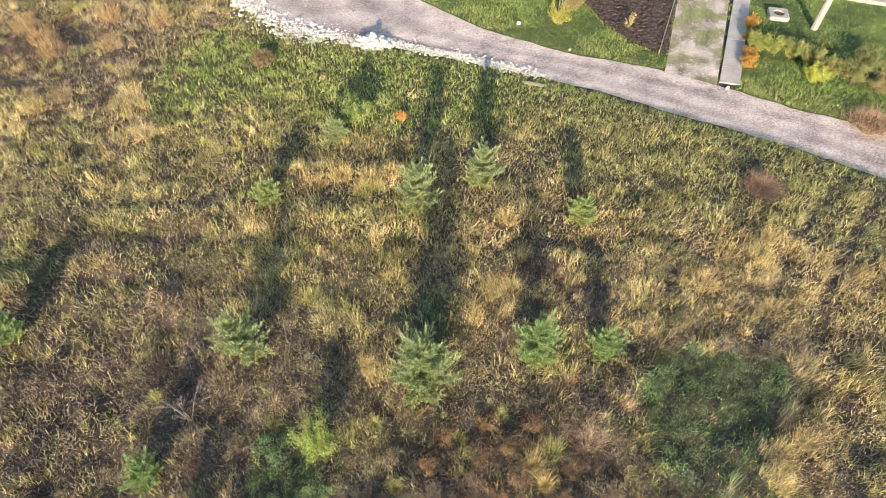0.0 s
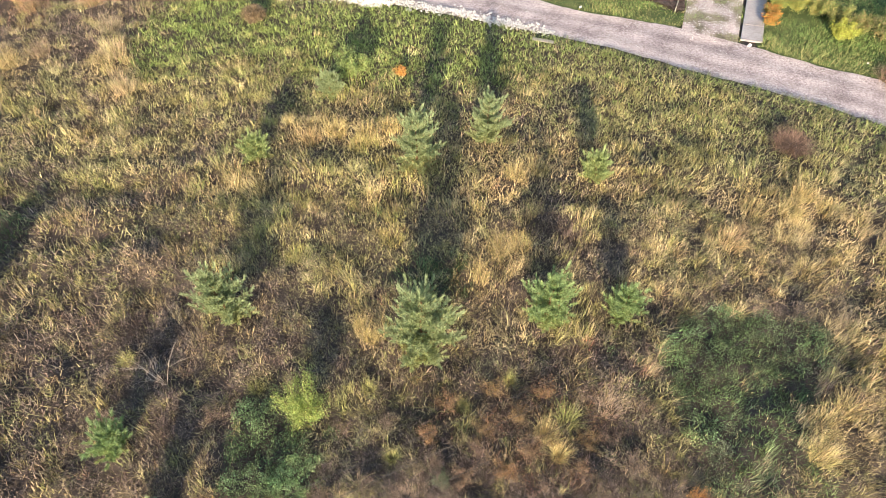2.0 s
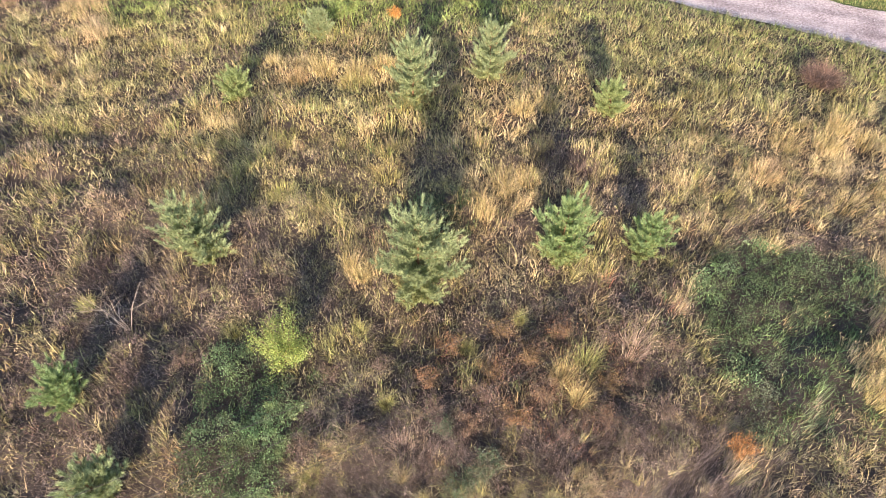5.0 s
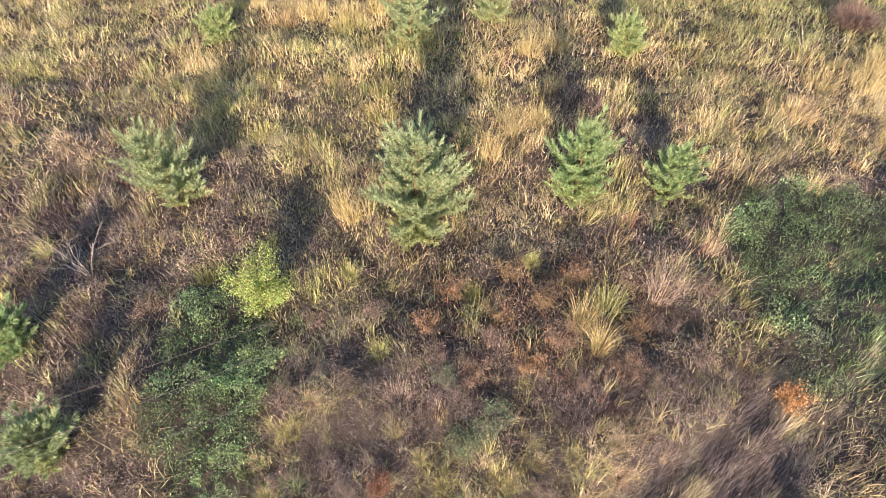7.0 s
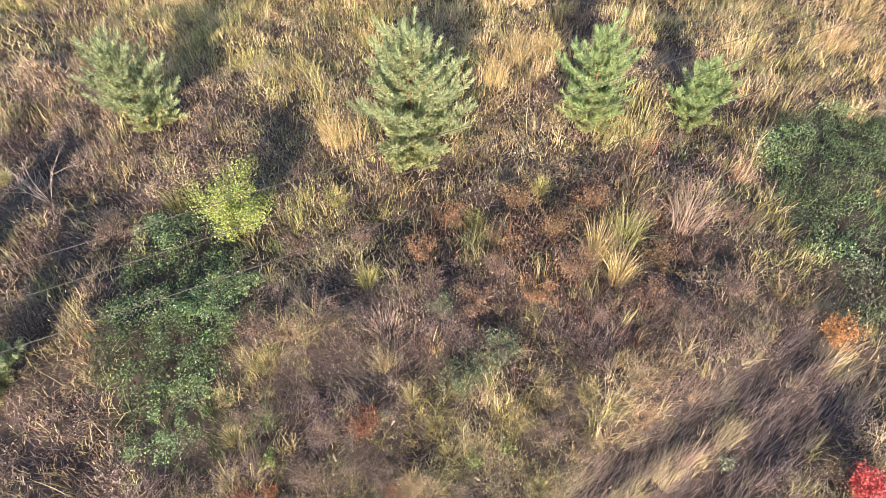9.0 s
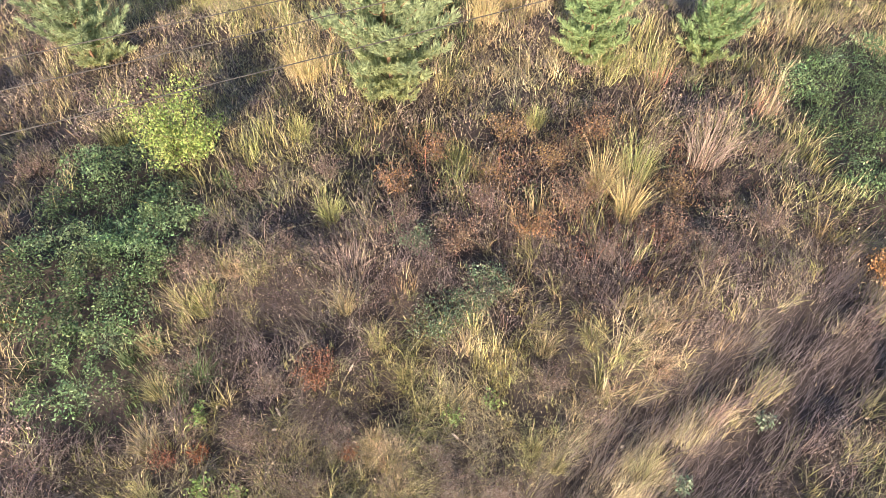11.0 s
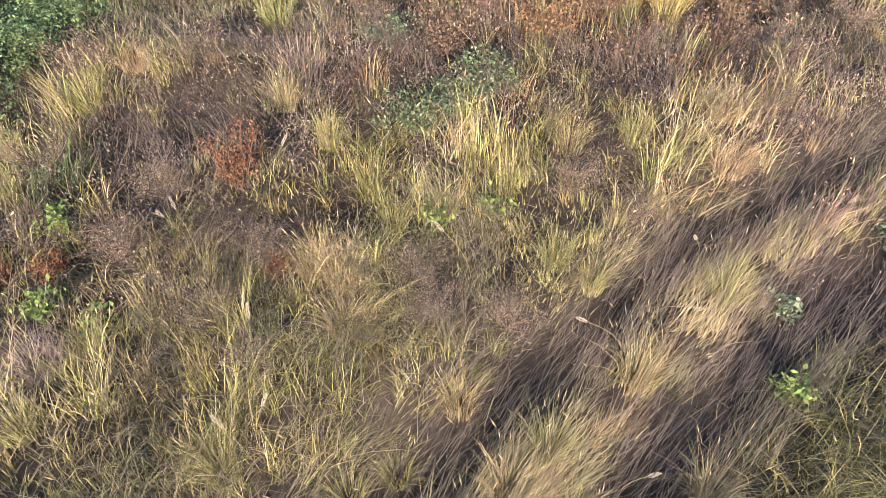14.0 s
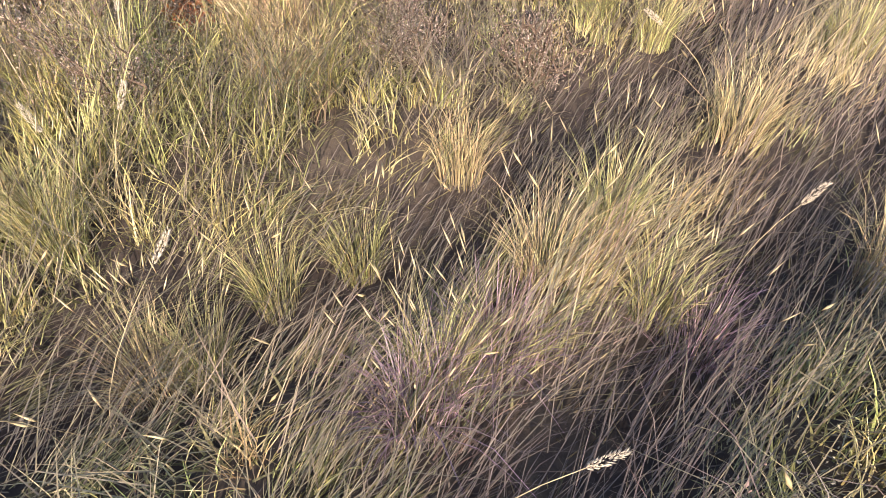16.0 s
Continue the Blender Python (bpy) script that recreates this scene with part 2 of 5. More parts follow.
class Pile:
    """Gathers pieces of mesh in arrays."""

    def __init__(self):
        self.v, self.q, self.t, self.c, self.n = [], [], [], [], 0

    def add(self, v, q, t, c):
        self.v.append(v)
        self.c.append(c)
        self.q.append(q + self.n)
        self.t.append(t + self.n)
        self.n += len(v)

    def object(self, name, mat, parent=None, label=""):
        q = np.concatenate(self.q) if self.q else np.zeros((0, 4), int)
        t = np.concatenate(self.t) if self.t else np.zeros((0, 3), int)
        return mesh_object(name, mesh_from(name, np.concatenate(self.v), q, t, np.concatenate(self.c)), mat, parent, label)

    def blades(self, root, height, width, lean, way, tint, seg=2, curl=1.0, press=0.0):
        """Tapered, bent blades: root (n,3), the rest (n,), tint (n,3)."""
        n = len(root)
        if not n:
            return
        face = way + math.pi / 2 + rng.normal(0, 0.7, n)
        sx, sy = np.cos(face) * width / 2, np.sin(face) * width / 2
        ks = np.linspace(0, 1, seg + 1)
        v = np.zeros((n, 2 * seg + 1, 3))
        c = np.repeat(tint[:, None, :], 2 * seg + 1, axis=1)
        for i, k in enumerate(ks):
            out = height * lean * k ** (1 + curl)
            up = height * k * np.sqrt(np.clip(1 - (np.clip(lean, 0, 1.3) * k * 0.75) ** 2, 0.06, 1)) * (1 - press)
            px, py, pz = root[:, 0] + np.cos(way) * out, root[:, 1] + np.sin(way) * out, root[:, 2] + up
            w = 1 - 0.75 * k
            if i < seg:
                v[:, 2 * i] = np.stack([px - sx * w, py - sy * w, pz], 1)
                v[:, 2 * i + 1] = np.stack([px + sx * w, py + sy * w, pz], 1)
            else:
                v[:, 2 * i] = np.stack([px, py, pz], 1)
        base = (np.arange(n) * (2 * seg + 1))[:, None]
        q = [base + np.array([[2 * i, 2 * i + 1, 2 * i + 3, 2 * i + 2]]) for i in range(seg - 1)]
        t = base + np.array([[2 * seg - 2, 2 * seg - 1, 2 * seg]])
        self.add(v.reshape(-1, 3), np.concatenate(q) if q else np.zeros((0, 4), int), t, c.reshape(-1, 3))

    def leaves(self, at, size, slim, tint, flat=0.5):
        """Diamond leaves of random turn; flat: how level they lie."""
        n = len(at)
        if not n:
            return
        a = rng.uniform(0, 2 * math.pi, n)
        tilt = rng.normal(0, 1.0, n) * (1 - flat) * 1.3 + 0.25
        d = np.stack([np.cos(a) * np.cos(tilt), np.sin(a) * np.cos(tilt), np.sin(tilt)], 1)
        r = rng.normal(0, 1, (n, 3)) * (1 - flat) + np.array([0, 0, 1.0]) * flat * 1.5
        s = np.cross(d, r)
        s /= np.linalg.norm(s, axis=1)[:, None] + 1e-6
        L, W = size[:, None], (size * slim)[:, None]
        v = np.stack([at - d * L / 2, at + s * W / 2 - d * L * 0.05, at + d * L / 2, at - s * W / 2 - d * L * 0.05], 1)
        c = np.repeat(tint[:, None, :], 4, axis=1)
        q = (np.arange(n) * 4)[:, None] + np.array([[0, 1, 2, 3]])
        self.add(v.reshape(-1, 3), q, np.zeros((0, 3), int), c.reshape(-1, 3))

    def spikes(self, at, way, size, thick, tint):
        """Seed heads: slim six-point spindles along way (n,3)."""
        n = len(at)
        if not n:
            return
        r = np.cross(way, rng.normal(0, 1, (n, 3)))
        r /= np.linalg.norm(r, axis=1)[:, None] + 1e-6
        u = np.cross(way, r)
        mid = at + way * (size * 0.4)[:, None]
        th = thick[:, None]
        v = np.stack([at, mid + r * th, mid + u * th, mid - r * th, mid - u * th, at + way * size[:, None]], 1)
        c = np.repeat(tint[:, None, :], 6, axis=1)
        b = (np.arange(n) * 6)[:, None]
        t = np.concatenate([b + np.array([f]) for f in ([0, 2, 1], [0, 3, 2], [0, 4, 3], [0, 1, 4], [5, 1, 2], [5, 2, 3], [5, 3, 4], [5, 4, 1])])
        self.add(v.reshape(-1, 3), np.zeros((0, 4), int), t, c.reshape(-1, 3))

    def tube(self, points, radii, tint, sides=5):
        """A round limb along points."""
        points = np.asarray(points, float)
        n = len(points)
        d = np.gradient(points, axis=0)
        d /= np.linalg.norm(d, axis=1)[:, None] + 1e-9
        ref = np.array([0.3, 0.2, 0.93]) if abs(d[0][2]) < 0.8 else np.array([1.0, 0.1, 0])
        s = np.cross(d, ref)
        s /= np.linalg.norm(s, axis=1)[:, None] + 1e-9
        u = np.cross(d, s)
        an = np.arange(sides) / sides * 2 * math.pi
        v = points[:, None, :] + (s[:, None, :] * np.cos(an)[None, :, None] + u[:, None, :] * np.sin(an)[None, :, None]) * np.asarray(radii)[:, None, None]
        q = [[i * sides + k, i * sides + (k + 1) % sides, (i + 1) * sides + (k + 1) % sides, (i + 1) * sides + k] for i in range(n - 1) for k in range(sides)]
        t = [[(n - 1) * sides, (n - 1) * sides + k, (n - 1) * sides + k + 1] for k in range(1, sides - 1)]
        self.add(v.reshape(-1, 3), np.array(q), np.array(t), np.tile(np.asarray(tint, float), (n * sides, 1)))


# ---- ground, one sheet to the horizon ----
def make_ground():
    u = np.linspace(-1, 1, 221)
    xs = 22 * u + np.sign(u) * 2500 * np.abs(u) ** 15
    ys = 11 + 17 * u + np.sign(u) * 2500 * np.abs(u) ** 15
    gx, gy = np.meshgrid(xs, ys)
    z = ground_z(gx, gy)
    v = np.stack([gx, gy, z], 2).reshape(-1, 3)
    n = len(u)
    i = (np.arange(n - 1)[:, None] * n + np.arange(n - 1)[None, :]).ravel()
    q = np.stack([i, i + 1, i + n + 1, i + n], 1)
    me = mesh_from("ground", v, q, np.zeros((0, 3), int))
    me.polygons.foreach_set("use_smooth", np.ones(len(q), bool))
    ob = mesh_object("ground", me, EARTH)
    return tagged(ob, "brown thatchy meadow earth under autumn grass", "ground", kind="structure")


make_ground()


def strip(name, left, right, z, mat, label, category, steps=14, wobble=0.12, weeds=0.0):
    """A flat band between two lines with the same number of points, its edges ragged."""
    lx, rx = [], []
    for line, out in ((left, lx), (right, rx)):
        for a, b in zip(line[:-1], line[1:]):
            for k in range(steps):
                out.append(np.array(a) + (np.array(b) - np.array(a)) * k / steps)
        out.append(np.array(line[-1]))
    lx, rx = np.array(lx, float), np.array(rx, float)
    for arr, s in ((lx, 5), (rx, 6)):
        arr[:, 1] += wobble * 2 * (fbm(arr[:, 0] * 1.0, arr[:, 1] * 1.0, 0.9, s) - 0.5)
    cols = 19
    k = np.linspace(0, 1, cols)[None, :, None]
    p = lx[:, None, :] * (1 - k) + rx[:, None, :] * k
    zz = z + 0.05 * (fbm(p[..., 0], p[..., 1], 1.1, 21) - 0.5)
    v = np.concatenate([p, zz[..., None]], 2).reshape(-1, 3)
    n = len(lx)
    i = (np.arange(n - 1)[:, None] * cols + np.arange(cols - 1)[None, :]).ravel()
    q = np.stack([i, i + 1, i + cols + 1, i + cols], 1)
    u = np.broadcast_to(k[..., 0], p[..., 0].shape)
    tread = np.maximum(bell(u - 0.30, 0.10), bell(u - 0.68, 0.10)) * (0.4 + 0.9 * fbm(p[..., 0], p[..., 1], 2.2, 61))
    weedy = np.clip((fbm(p[..., 0], p[..., 1], 0.9, 55) - 0.5 + weeds * 0.15) * 6, 0, 1) * weeds
    shade = (1.0 - 0.36 * tread) * (0.86 + 0.28 * fbm(p[..., 0], p[..., 1], 0.8, 63))
    c = shade[..., None] * (1 - weedy[..., None] * (1 - np.array([0.48, 0.52, 0.34])))
    ob = mesh_object(name, mesh_from(name, v, q[:, ::-1], np.zeros((0, 3), int), c.reshape(-1, 3)), mat)
    return tagged(ob, label, category, kind="structure")


strip("road", ROAD_NEAR, ROAD_FAR, 0.05, GRAVEL, "pale grey crushed-stone village road", "road")

# ---- the meadow: what grows where ----
# kinds: 0 straw, 1 olive, 2 brown weed, 3 yellow-green, 4 lush green, 5 leafy forb, 6 rust weed, 7 tan matted, 8 lawn
TINTS = np.array([(0.60, 0.47, 0.235), (0.31, 0.30, 0.125), (0.215, 0.158, 0.125), (0.43, 0.40, 0.155), (0.11, 0.16, 0.065),
                  (0.115, 0.162, 0.07), (0.33, 0.165, 0.095), (0.48, 0.365, 0.25), (0.255, 0.315, 0.095)])
TALL = np.array([0.52, 0.40, 0.40, 0.45, 0.40, 0.36, 0.46, 0.32, 0.24])
BASE = np.array([0.38, 0.50, 0.32, 0.50, 0.05, 0.0, 0.04, 0.20, 0.0])
# kind, x, y, half-width, half-depth, turn in degrees, strength
PATCHES = [
    (0, 1.0, 14.8, 7.5, 4.2, 0, 0.42), (3, -2.5, 14.5, 6, 3.8, 0, 0.42), (0, 13.5, 12.5, 4.5, 4.0, 30, 0.7), (3, 11, 20.0, 8, 3.5, -25, 0.8), (1, 0.5, 5.6, 5, 1.8, 0, 0.55), (3, 0.5, 6.2, 4.5, 2.0, 0, 0.45), (2, 4.8, 3.0, 2.0, 0.8, 35, 0.9),
    (0, -4.5, 18.75, 2.2, 0.75, 0, 5), (0, -5.62, 17.88, 0.88, 0.62, 0, 2), (3, -3.62, 17.5, 1.25, 1, 0, 3.5), (0, 2.62, 16.38, 1.9, 0.65, 25, 6),
    (0, 1.88, 13, 1.5, 0.5, 0, 5), (0, 1.12, 11.75, 1.0, 0.4, 0, 4.5), (3, -1.88, 12.62, 1.2, 0.6, 0, 4), (3, -5.25, 12.62, 1.4, 0.7, 0, 4.5),
    (0, -2.62, 9.5, 0.56, 0.62, 0, 3), (0, 11.38, 15.12, 1.25, 0.5, 0, 4), (0, 10.12, 13.5, 1, 0.5, 0, 4), (0, 13, 14.75, 1.5, 1.75, 30, 3),
    (0, 15.25, 13.75, 1.75, 0.75, 0, 2.5), (0, 11.4, 6.7, 1.1, 0.8, 30, 4), (0, -15.62, 23.75, 1.5, 1.12, 60, 3), (0, -14.12, 21.12, 1, 0.88, 60, 3),
    (0, -19.88, 22.75, 1.25, 1, 0, 2), (0, -4.38, 20, 0.62, 0.5, 0, 2.5), (3, -2.38, 20.38, 0.88, 0.75, 0, 2.5),
    (6, -22, 28.75, 1.88, 2.5, 0, 1.2), (7, -19.12, 31.25, 1.88, 1.88, 0, 2), (7, -12.25, 15, 1.12, 0.38, 0, 3), (7, -14.25, 14.88, 1, 0.38, 0, 3),
    # brown strip at (3.88, 13.75): the oval pine's shadow, put into the growth's colour
    (7, -10.38, 12.12, 0.88, 0.38, 0, 3), (2, 3.88, 13.75, 0.75, 2.75, 0, 2), (7, 5.5, 12.75, 0.75, 0.88, 0, 3), (2, -10.88, 7.5, 5, 3, 0, 1.6),
    (2, 1.88, 6.25, 4.25, 2, 0, 1.6), (6, 3.12, 6.25, 2, 1.5, 0, 1.0), (2, -13.75, 11.25, 5, 2.5, 0, 0.6),
    (8, -13.12, 24.75, 1.8, 2.0, 0, 4), (8, -12, 27, 2.0, 2.4, 0, 4), (3, -9, 21.5, 6, 4, 0, 0.6), (8, -4, 22, 8, 3, 0, 0.5), (3, -15, 18, 5, 3, 0, 0.4), (2, -8, 20, 1.4, 0.8, 0, 1.2), (8, -2.75, 25.9, 7.2, 2.9, 0, 4.0), (1, 10.5, 20.4, 7.5, 3.4, -25, 3.0),
    (8, 10.5, 21.6, 8, 3.2, -25, 1.8), (5, 8.0, 8.6, 0.95, 1.5, -25, 18), (5, 7.75, 6.6, 0.55, 1.3, -5, 10), (4, 9.1, 7.6, 1.5, 2.0, 10, 14), (5, 10.9, 9.4, 1.0, 0.8, 0, 14), (5, 9.4, 9.7, 1.3, 0.5, 0, 12),
    # lush green at (-0.5, 11.5) also carries the tall pine's shadow in its colour
    (5, -4.8, 4.8, 1.0, 2.0, 10, 14), (4, -4.12, 2.75, 1.1, 0.8, 0, 9), (4, -0.5, 11.5, 1.12, 0.88, 0, 4), (4, -16.12, 13.38, 1.25, 0.75, 0, 2),
    (3, -0.6, 1.7, 2.4, 1.3, 20, 1.9), (3, 1.2, 3.1, 1.6, 0.7, 10, 1.2), (3, -3.2, 3.0, 0.4, 0.9, 0, 1.2), (2, -5.5, 2.0, 2.2, 1.2, 0, 2.5), (3, 0.0, 0.0, 1.0, 0.6, 40, 2.0), (0, 1.4, 0.5, 2.2, 0.30, 42, 1.3), (3, 2.6, 0.4, 1.2, 0.6, 40, 1.5), (7, -0.1, 1.4, 0.8, 0.35, 10, 1.5), (7, 0.05, 2.0, 0.5, 0.3, 0, 1.5), (3, -1.88, -0.38, 2, 1.25, 0, 1.5), (0, 1.75, 1.05, 2.6, 0.36, 42, 1.0), (7, 4.5, 3, 2.5, 0.44, 35, 0.7), (2, 5.4, 4.2, 2.0, 1.0, 35, 1.6), (3, 2.2, -0.6, 1.0, 0.5, 30, 1.2),
    (2, 0.6, 4.7, 3.4, 1.0, 0, 2.0), (2, -1.6, 4.3, 2.0, 1.3, 0, 1.2), (3, 1.5, 3.25, 1.12, 0.62, 0, 1.5), (2, 5, 2.5, 2, 0.62, 35, 2),
    (2, -2.4, 3.0, 2.4, 2.2, 0, 1.0), (2, -0.9, 2.7, 1.1, 0.8, 0, 1.2), (2, -1.9, 2.2, 1.5, 1.3, 0, 1.2), (2, -19, 27, 5, 4, 0, 1.1), (2, -15, 17, 6, 4, 0, 0.5), (2, 2.0, 5.6, 2.6, 1.0, 0, 0.8), (6, 1.4, 6.6, 1.8, 1.0, 0, 1.0),
    (3, -12, 23.5, 3.5, 3.0, 0, 1.2), (8, -11.5, 26.3, 3.2, 3.4, 0, 2.6), (1, -16, 15, 6, 5, 0, 0.5), (3, 0.2, 2.2, 1.6, 1.2, 20, 1.2), (3, -1.6, -0.2, 1.2, 0.8, 0, 1.2),
]


def mix_of(x, y):
    """Weights of the kinds at a place (n, kinds)."""
    w = np.zeros((len(x), len(BASE)))
    for k, b in enumerate(BASE):
        if b:
            w[:, k] = b * np.exp(4.5 * (fbm(x, y, 1.7, 40 + 5 * k) - 0.5) + 3.2 * (lattice(x / 0.42, y / 0.42, 140 + k) - 0.5))
    px, py = settle(x, y, -1.0)
    wx, wy = px + 1.5 * (fbm(x, y, 1.3, 301) - 0.5), py + 1.5 * (fbm(x, y, 1.3, 302) - 0.5)
    for k, cx, cy, rx, ry, turn, s in PATCHES:
        a = radians(turn)
        dx, dy = wx - cx, wy - cy
        u, v = (dx * math.cos(a) + dy * math.sin(a)) / rx, (-dx * math.sin(a) + dy * math.cos(a)) / ry
        w[:, k] += (1.0 if k == 2 else 1.6) * s * np.exp(-(u * u + v * v) ** 2 * 0.7)
    side = road_side(x, y)
    w[:, 8] += 4 * (side < 0) + 1.5 * bell(side, 1.0)
    w[side < 0, :8] *= 0.05
    return w ** 1.9


DRIVE_LEFT, DRIVE_RIGHT = [(11.63, 27.7), (14.0, 35.3), (17.2, 45)], [(14.15, 26.6), (17.2, 35.4), (20.7, 45)]
PATH_LEFT, PATH_RIGHT = [(14.3, 26.75), (17.46, 35.4), (21.0, 45)], [(15.24, 26.5), (18.41, 35.4), (22.0, 45)]
BED_EDGE = [(6.4, 39), (7.97, 34.96), (9.54, 31.23), (10.37, 30.37), (11.4, 29.6), (11.7, 29.4)]


def line_x(line, y):
    return np.interp(y, [p[1] for p in line], [p[0] for p in line])


def on_bed(x, y):
    return (y > np.interp(x, [p[0] for p in BED_EDGE], [p[1] for p in BED_EDGE])) & (x > 6.4) & (x < line_x(DRIVE_LEFT, y) - 0.1)


def on_hard(x, y):
    """Where nothing grows: road, drive, path, bed."""
    far = np.interp(x, [p[0] for p in ROAD_FAR], [p[1] for p in ROAD_FAR])
    road = (road_side(x, y) < 0.12 * fbm(x, y, 0.6, 91) - 0.02) & (y < far + 0.1)
    beyond = y > 26.4
    drive = beyond & (x > line_x(DRIVE_LEFT, y)) & (x < line_x(PATH_RIGHT, y)) & ((x > line_x(PATH_LEFT, y)) | (fbm(x, y, 0.9, 55) < 0.57))
    return road | drive | on_bed(x, y)


def swell(x, y):
    """Stands of taller grass between lower, trodden ones."""
    k = np.clip((fbm(x, y, 1.05, 77, 2) - 0.30) / 0.36, 0, 1)
    return (0.38 + 0.80 * k * k * (3 - 2 * k)) * (0.75 + 0.5 * lattice(x / 0.4, y / 0.4, 79))


def grow(name, box, clumps, per, width, seg, reach, detail, skip=None, bend=1.0, low=1.0):
    """Tufts of grass and weed over a box (x0, y0, x1, y1)."""
    x0, y0, x1, y1 = box
    n = int((x1 - x0) * (y1 - y0) * clumps)
    x, y = rng.uniform(x0, x1, n), rng.uniform(y0, y1, n)
    keep = ~on_hard(x, y)
    if skip:
        jx, jy = x + rng.normal(0, 0.3, n), y + rng.normal(0, 0.3, n)
        keep &= ~((jx > skip[0] + 0.4) & (jx < skip[2] - 0.4) & (jy > skip[1] + 0.4) & (jy < skip[3] - 0.4))
    x, y = x[keep], y[keep]
    n = len(x)
    w = mix_of(x, y)
    w /= w.sum(1)[:, None]
    kind = (rng.random(n)[:, None] > np.cumsum(w, 1)).sum(1).clip(0, len(BASE) - 1)
    rut = ruts(x, y)
    left, right = to_line(x, y, RUT_LEFT), to_line(x, y, RUT_RIGHT)
    along = np.maximum(np.maximum(bell(left, 0.34), bell(right, 0.40)), 0.55 * bell(np.maximum(left + right - 1.1, 0), 0.14))
    along = along * (y < 18)
    pressed = along > 0.4
    leafy = kind == 5
    tall = TALL[kind] * np.exp(rng.normal(0, 0.18, n)) * np.where(leafy, 0.9, swell(x, y) * low) * (1 - 0.35 * rut)
    tall *= np.clip(0.45 + road_side(x, y) / 9, 0.45, 1)
    # whole stands lie over the same way, as wind and rain have laid them
    flow = 4.4 * math.pi * fbm(x, y, 1.7, 211, 2)
    lodged = np.clip((fbm(x, y, 1.1, 213, 2) - 0.38) * 4, 0, 1)
    lean_way = np.where(pressed, 0.80 + rng.normal(0, 0.15, n), flow + rng.normal(0, 0.45, n))
    lean_amt = (0.22 + 0.45 * rng.random(n) + 0.55 * lodged) * bend + 0.55 * along
    # neighbouring clumps share one random brightness, weeds varying most
    local_tone = np.exp(np.where(np.isin(kind, (2, 6)), 2.6, 1.6) * (fbm(x, y, 0.75, 215, 2) - 0.5))[:, None]
    tint = TINTS[kind] * local_tone * np.exp(rng.normal(-0.02, 0.22, (n, 1))) * np.exp(rng.normal(0, 0.06, (n, 3)))
    # grass pressed down by wheels has died back grey
    dead = 0.80 * rut[:, None]
    tint = tint * (1 - dead) + np.array([0.205, 0.172, 0.160]) * dead
    out = Pile()
    grassy = np.isin(kind, (0, 1, 3, 4, 7, 8))

    def spread(pick, count, radius):
        idx = np.repeat(np.nonzero(pick)[0], count)
        a, r = rng.uniform(0, 2 * math.pi, len(idx)), radius * np.sqrt(rng.random(len(idx)))
        px, py = x[idx] + np.cos(a) * r, y[idx] + np.sin(a) * r
        return idx, np.stack([px, py, ground_z(px, py) - 0.01], 1), a

    idx, root, a = spread(grassy, per, reach)
    m = len(idx)
    h = tall[idx] * rng.uniform(0.30, 1.15, m)
    way = np.where(pressed[idx], lean_way[idx] + rng.normal(0, 0.36, m), np.where(rng.random(m) < 0.45, a + rng.normal(0, 0.5, m), lean_way[idx] + rng.normal(0, 0.6, m)))
    # blades hang together in wisps: one foot, one way, one colour
    wisp = idx * 5 + rng.integers(0, 5, m)
    mood, turn, hx, hy, odd = (rng.normal(0, 1, 5 * n)[wisp] for _ in range(5))
    root[:, 0] += 0.35 * reach * hx
    root[:, 1] += 0.35 * reach * hy
    root[:, 2] = ground_z(root[:, 0], root[:, 1]) - 0.01
    way = np.where(pressed[idx], 0.80 + 0.30 * turn + rng.normal(0, 0.14, m), way + 0.7 * turn)
    stray = TINTS[np.array([0, 1, 2, 7])[(np.abs(odd) * 1000).astype(int) % 4]]
    own = (np.abs(odd) < np.where(np.isin(kind[idx], (4, 8)), 2.0, 1.4))[:, None]
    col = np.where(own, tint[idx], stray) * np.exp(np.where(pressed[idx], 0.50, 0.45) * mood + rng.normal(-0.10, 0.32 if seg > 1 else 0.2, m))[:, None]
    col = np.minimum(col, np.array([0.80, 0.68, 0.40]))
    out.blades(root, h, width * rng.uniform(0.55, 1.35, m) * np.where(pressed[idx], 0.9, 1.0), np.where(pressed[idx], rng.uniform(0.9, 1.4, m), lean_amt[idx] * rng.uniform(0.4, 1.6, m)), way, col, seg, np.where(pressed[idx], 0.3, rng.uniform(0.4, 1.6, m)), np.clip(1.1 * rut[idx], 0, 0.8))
    # last year's fallen stems, matted
    if seg > 1:
        idx, root, a = spread(~np.isin(kind, (4, 5, 8)), 6, reach * 1.6)
        m = len(idx)
        root[:, 2] += rng.uniform(0.02, 0.16, m)
        fall = (0.5 * np.array([0.25, 0.195, 0.185]) + 0.25 * tint[idx]) * (1 - 0.2 * rut[idx])[:, None] * np.exp(rng.normal(0, 0.25, (m, 1)))
        way = np.where(pressed[idx], 0.80 + rng.normal(0, 0.3, m), flow[idx] + rng.normal(0, 0.9, m))
        out.blades(root, rng.uniform(0.15, 0.42, m), np.full(m, width * 0.8), rng.uniform(0.9, 1.5, m), way, fall, seg - 1, 0.4)
    # dry weeds: stems with a cloud of small dead leaves and heads
    weedy = np.isin(kind, (2, 6)) & (rut < 0.35)
    idx, root, a = spread(weedy, 5 if seg < 2 else 7, reach * 1.2)
    m = len(idx)
    h = tall[idx] * rng.uniform(0.55, 1.15, m)
    ln = rng.uniform(0.0, 0.5, m)
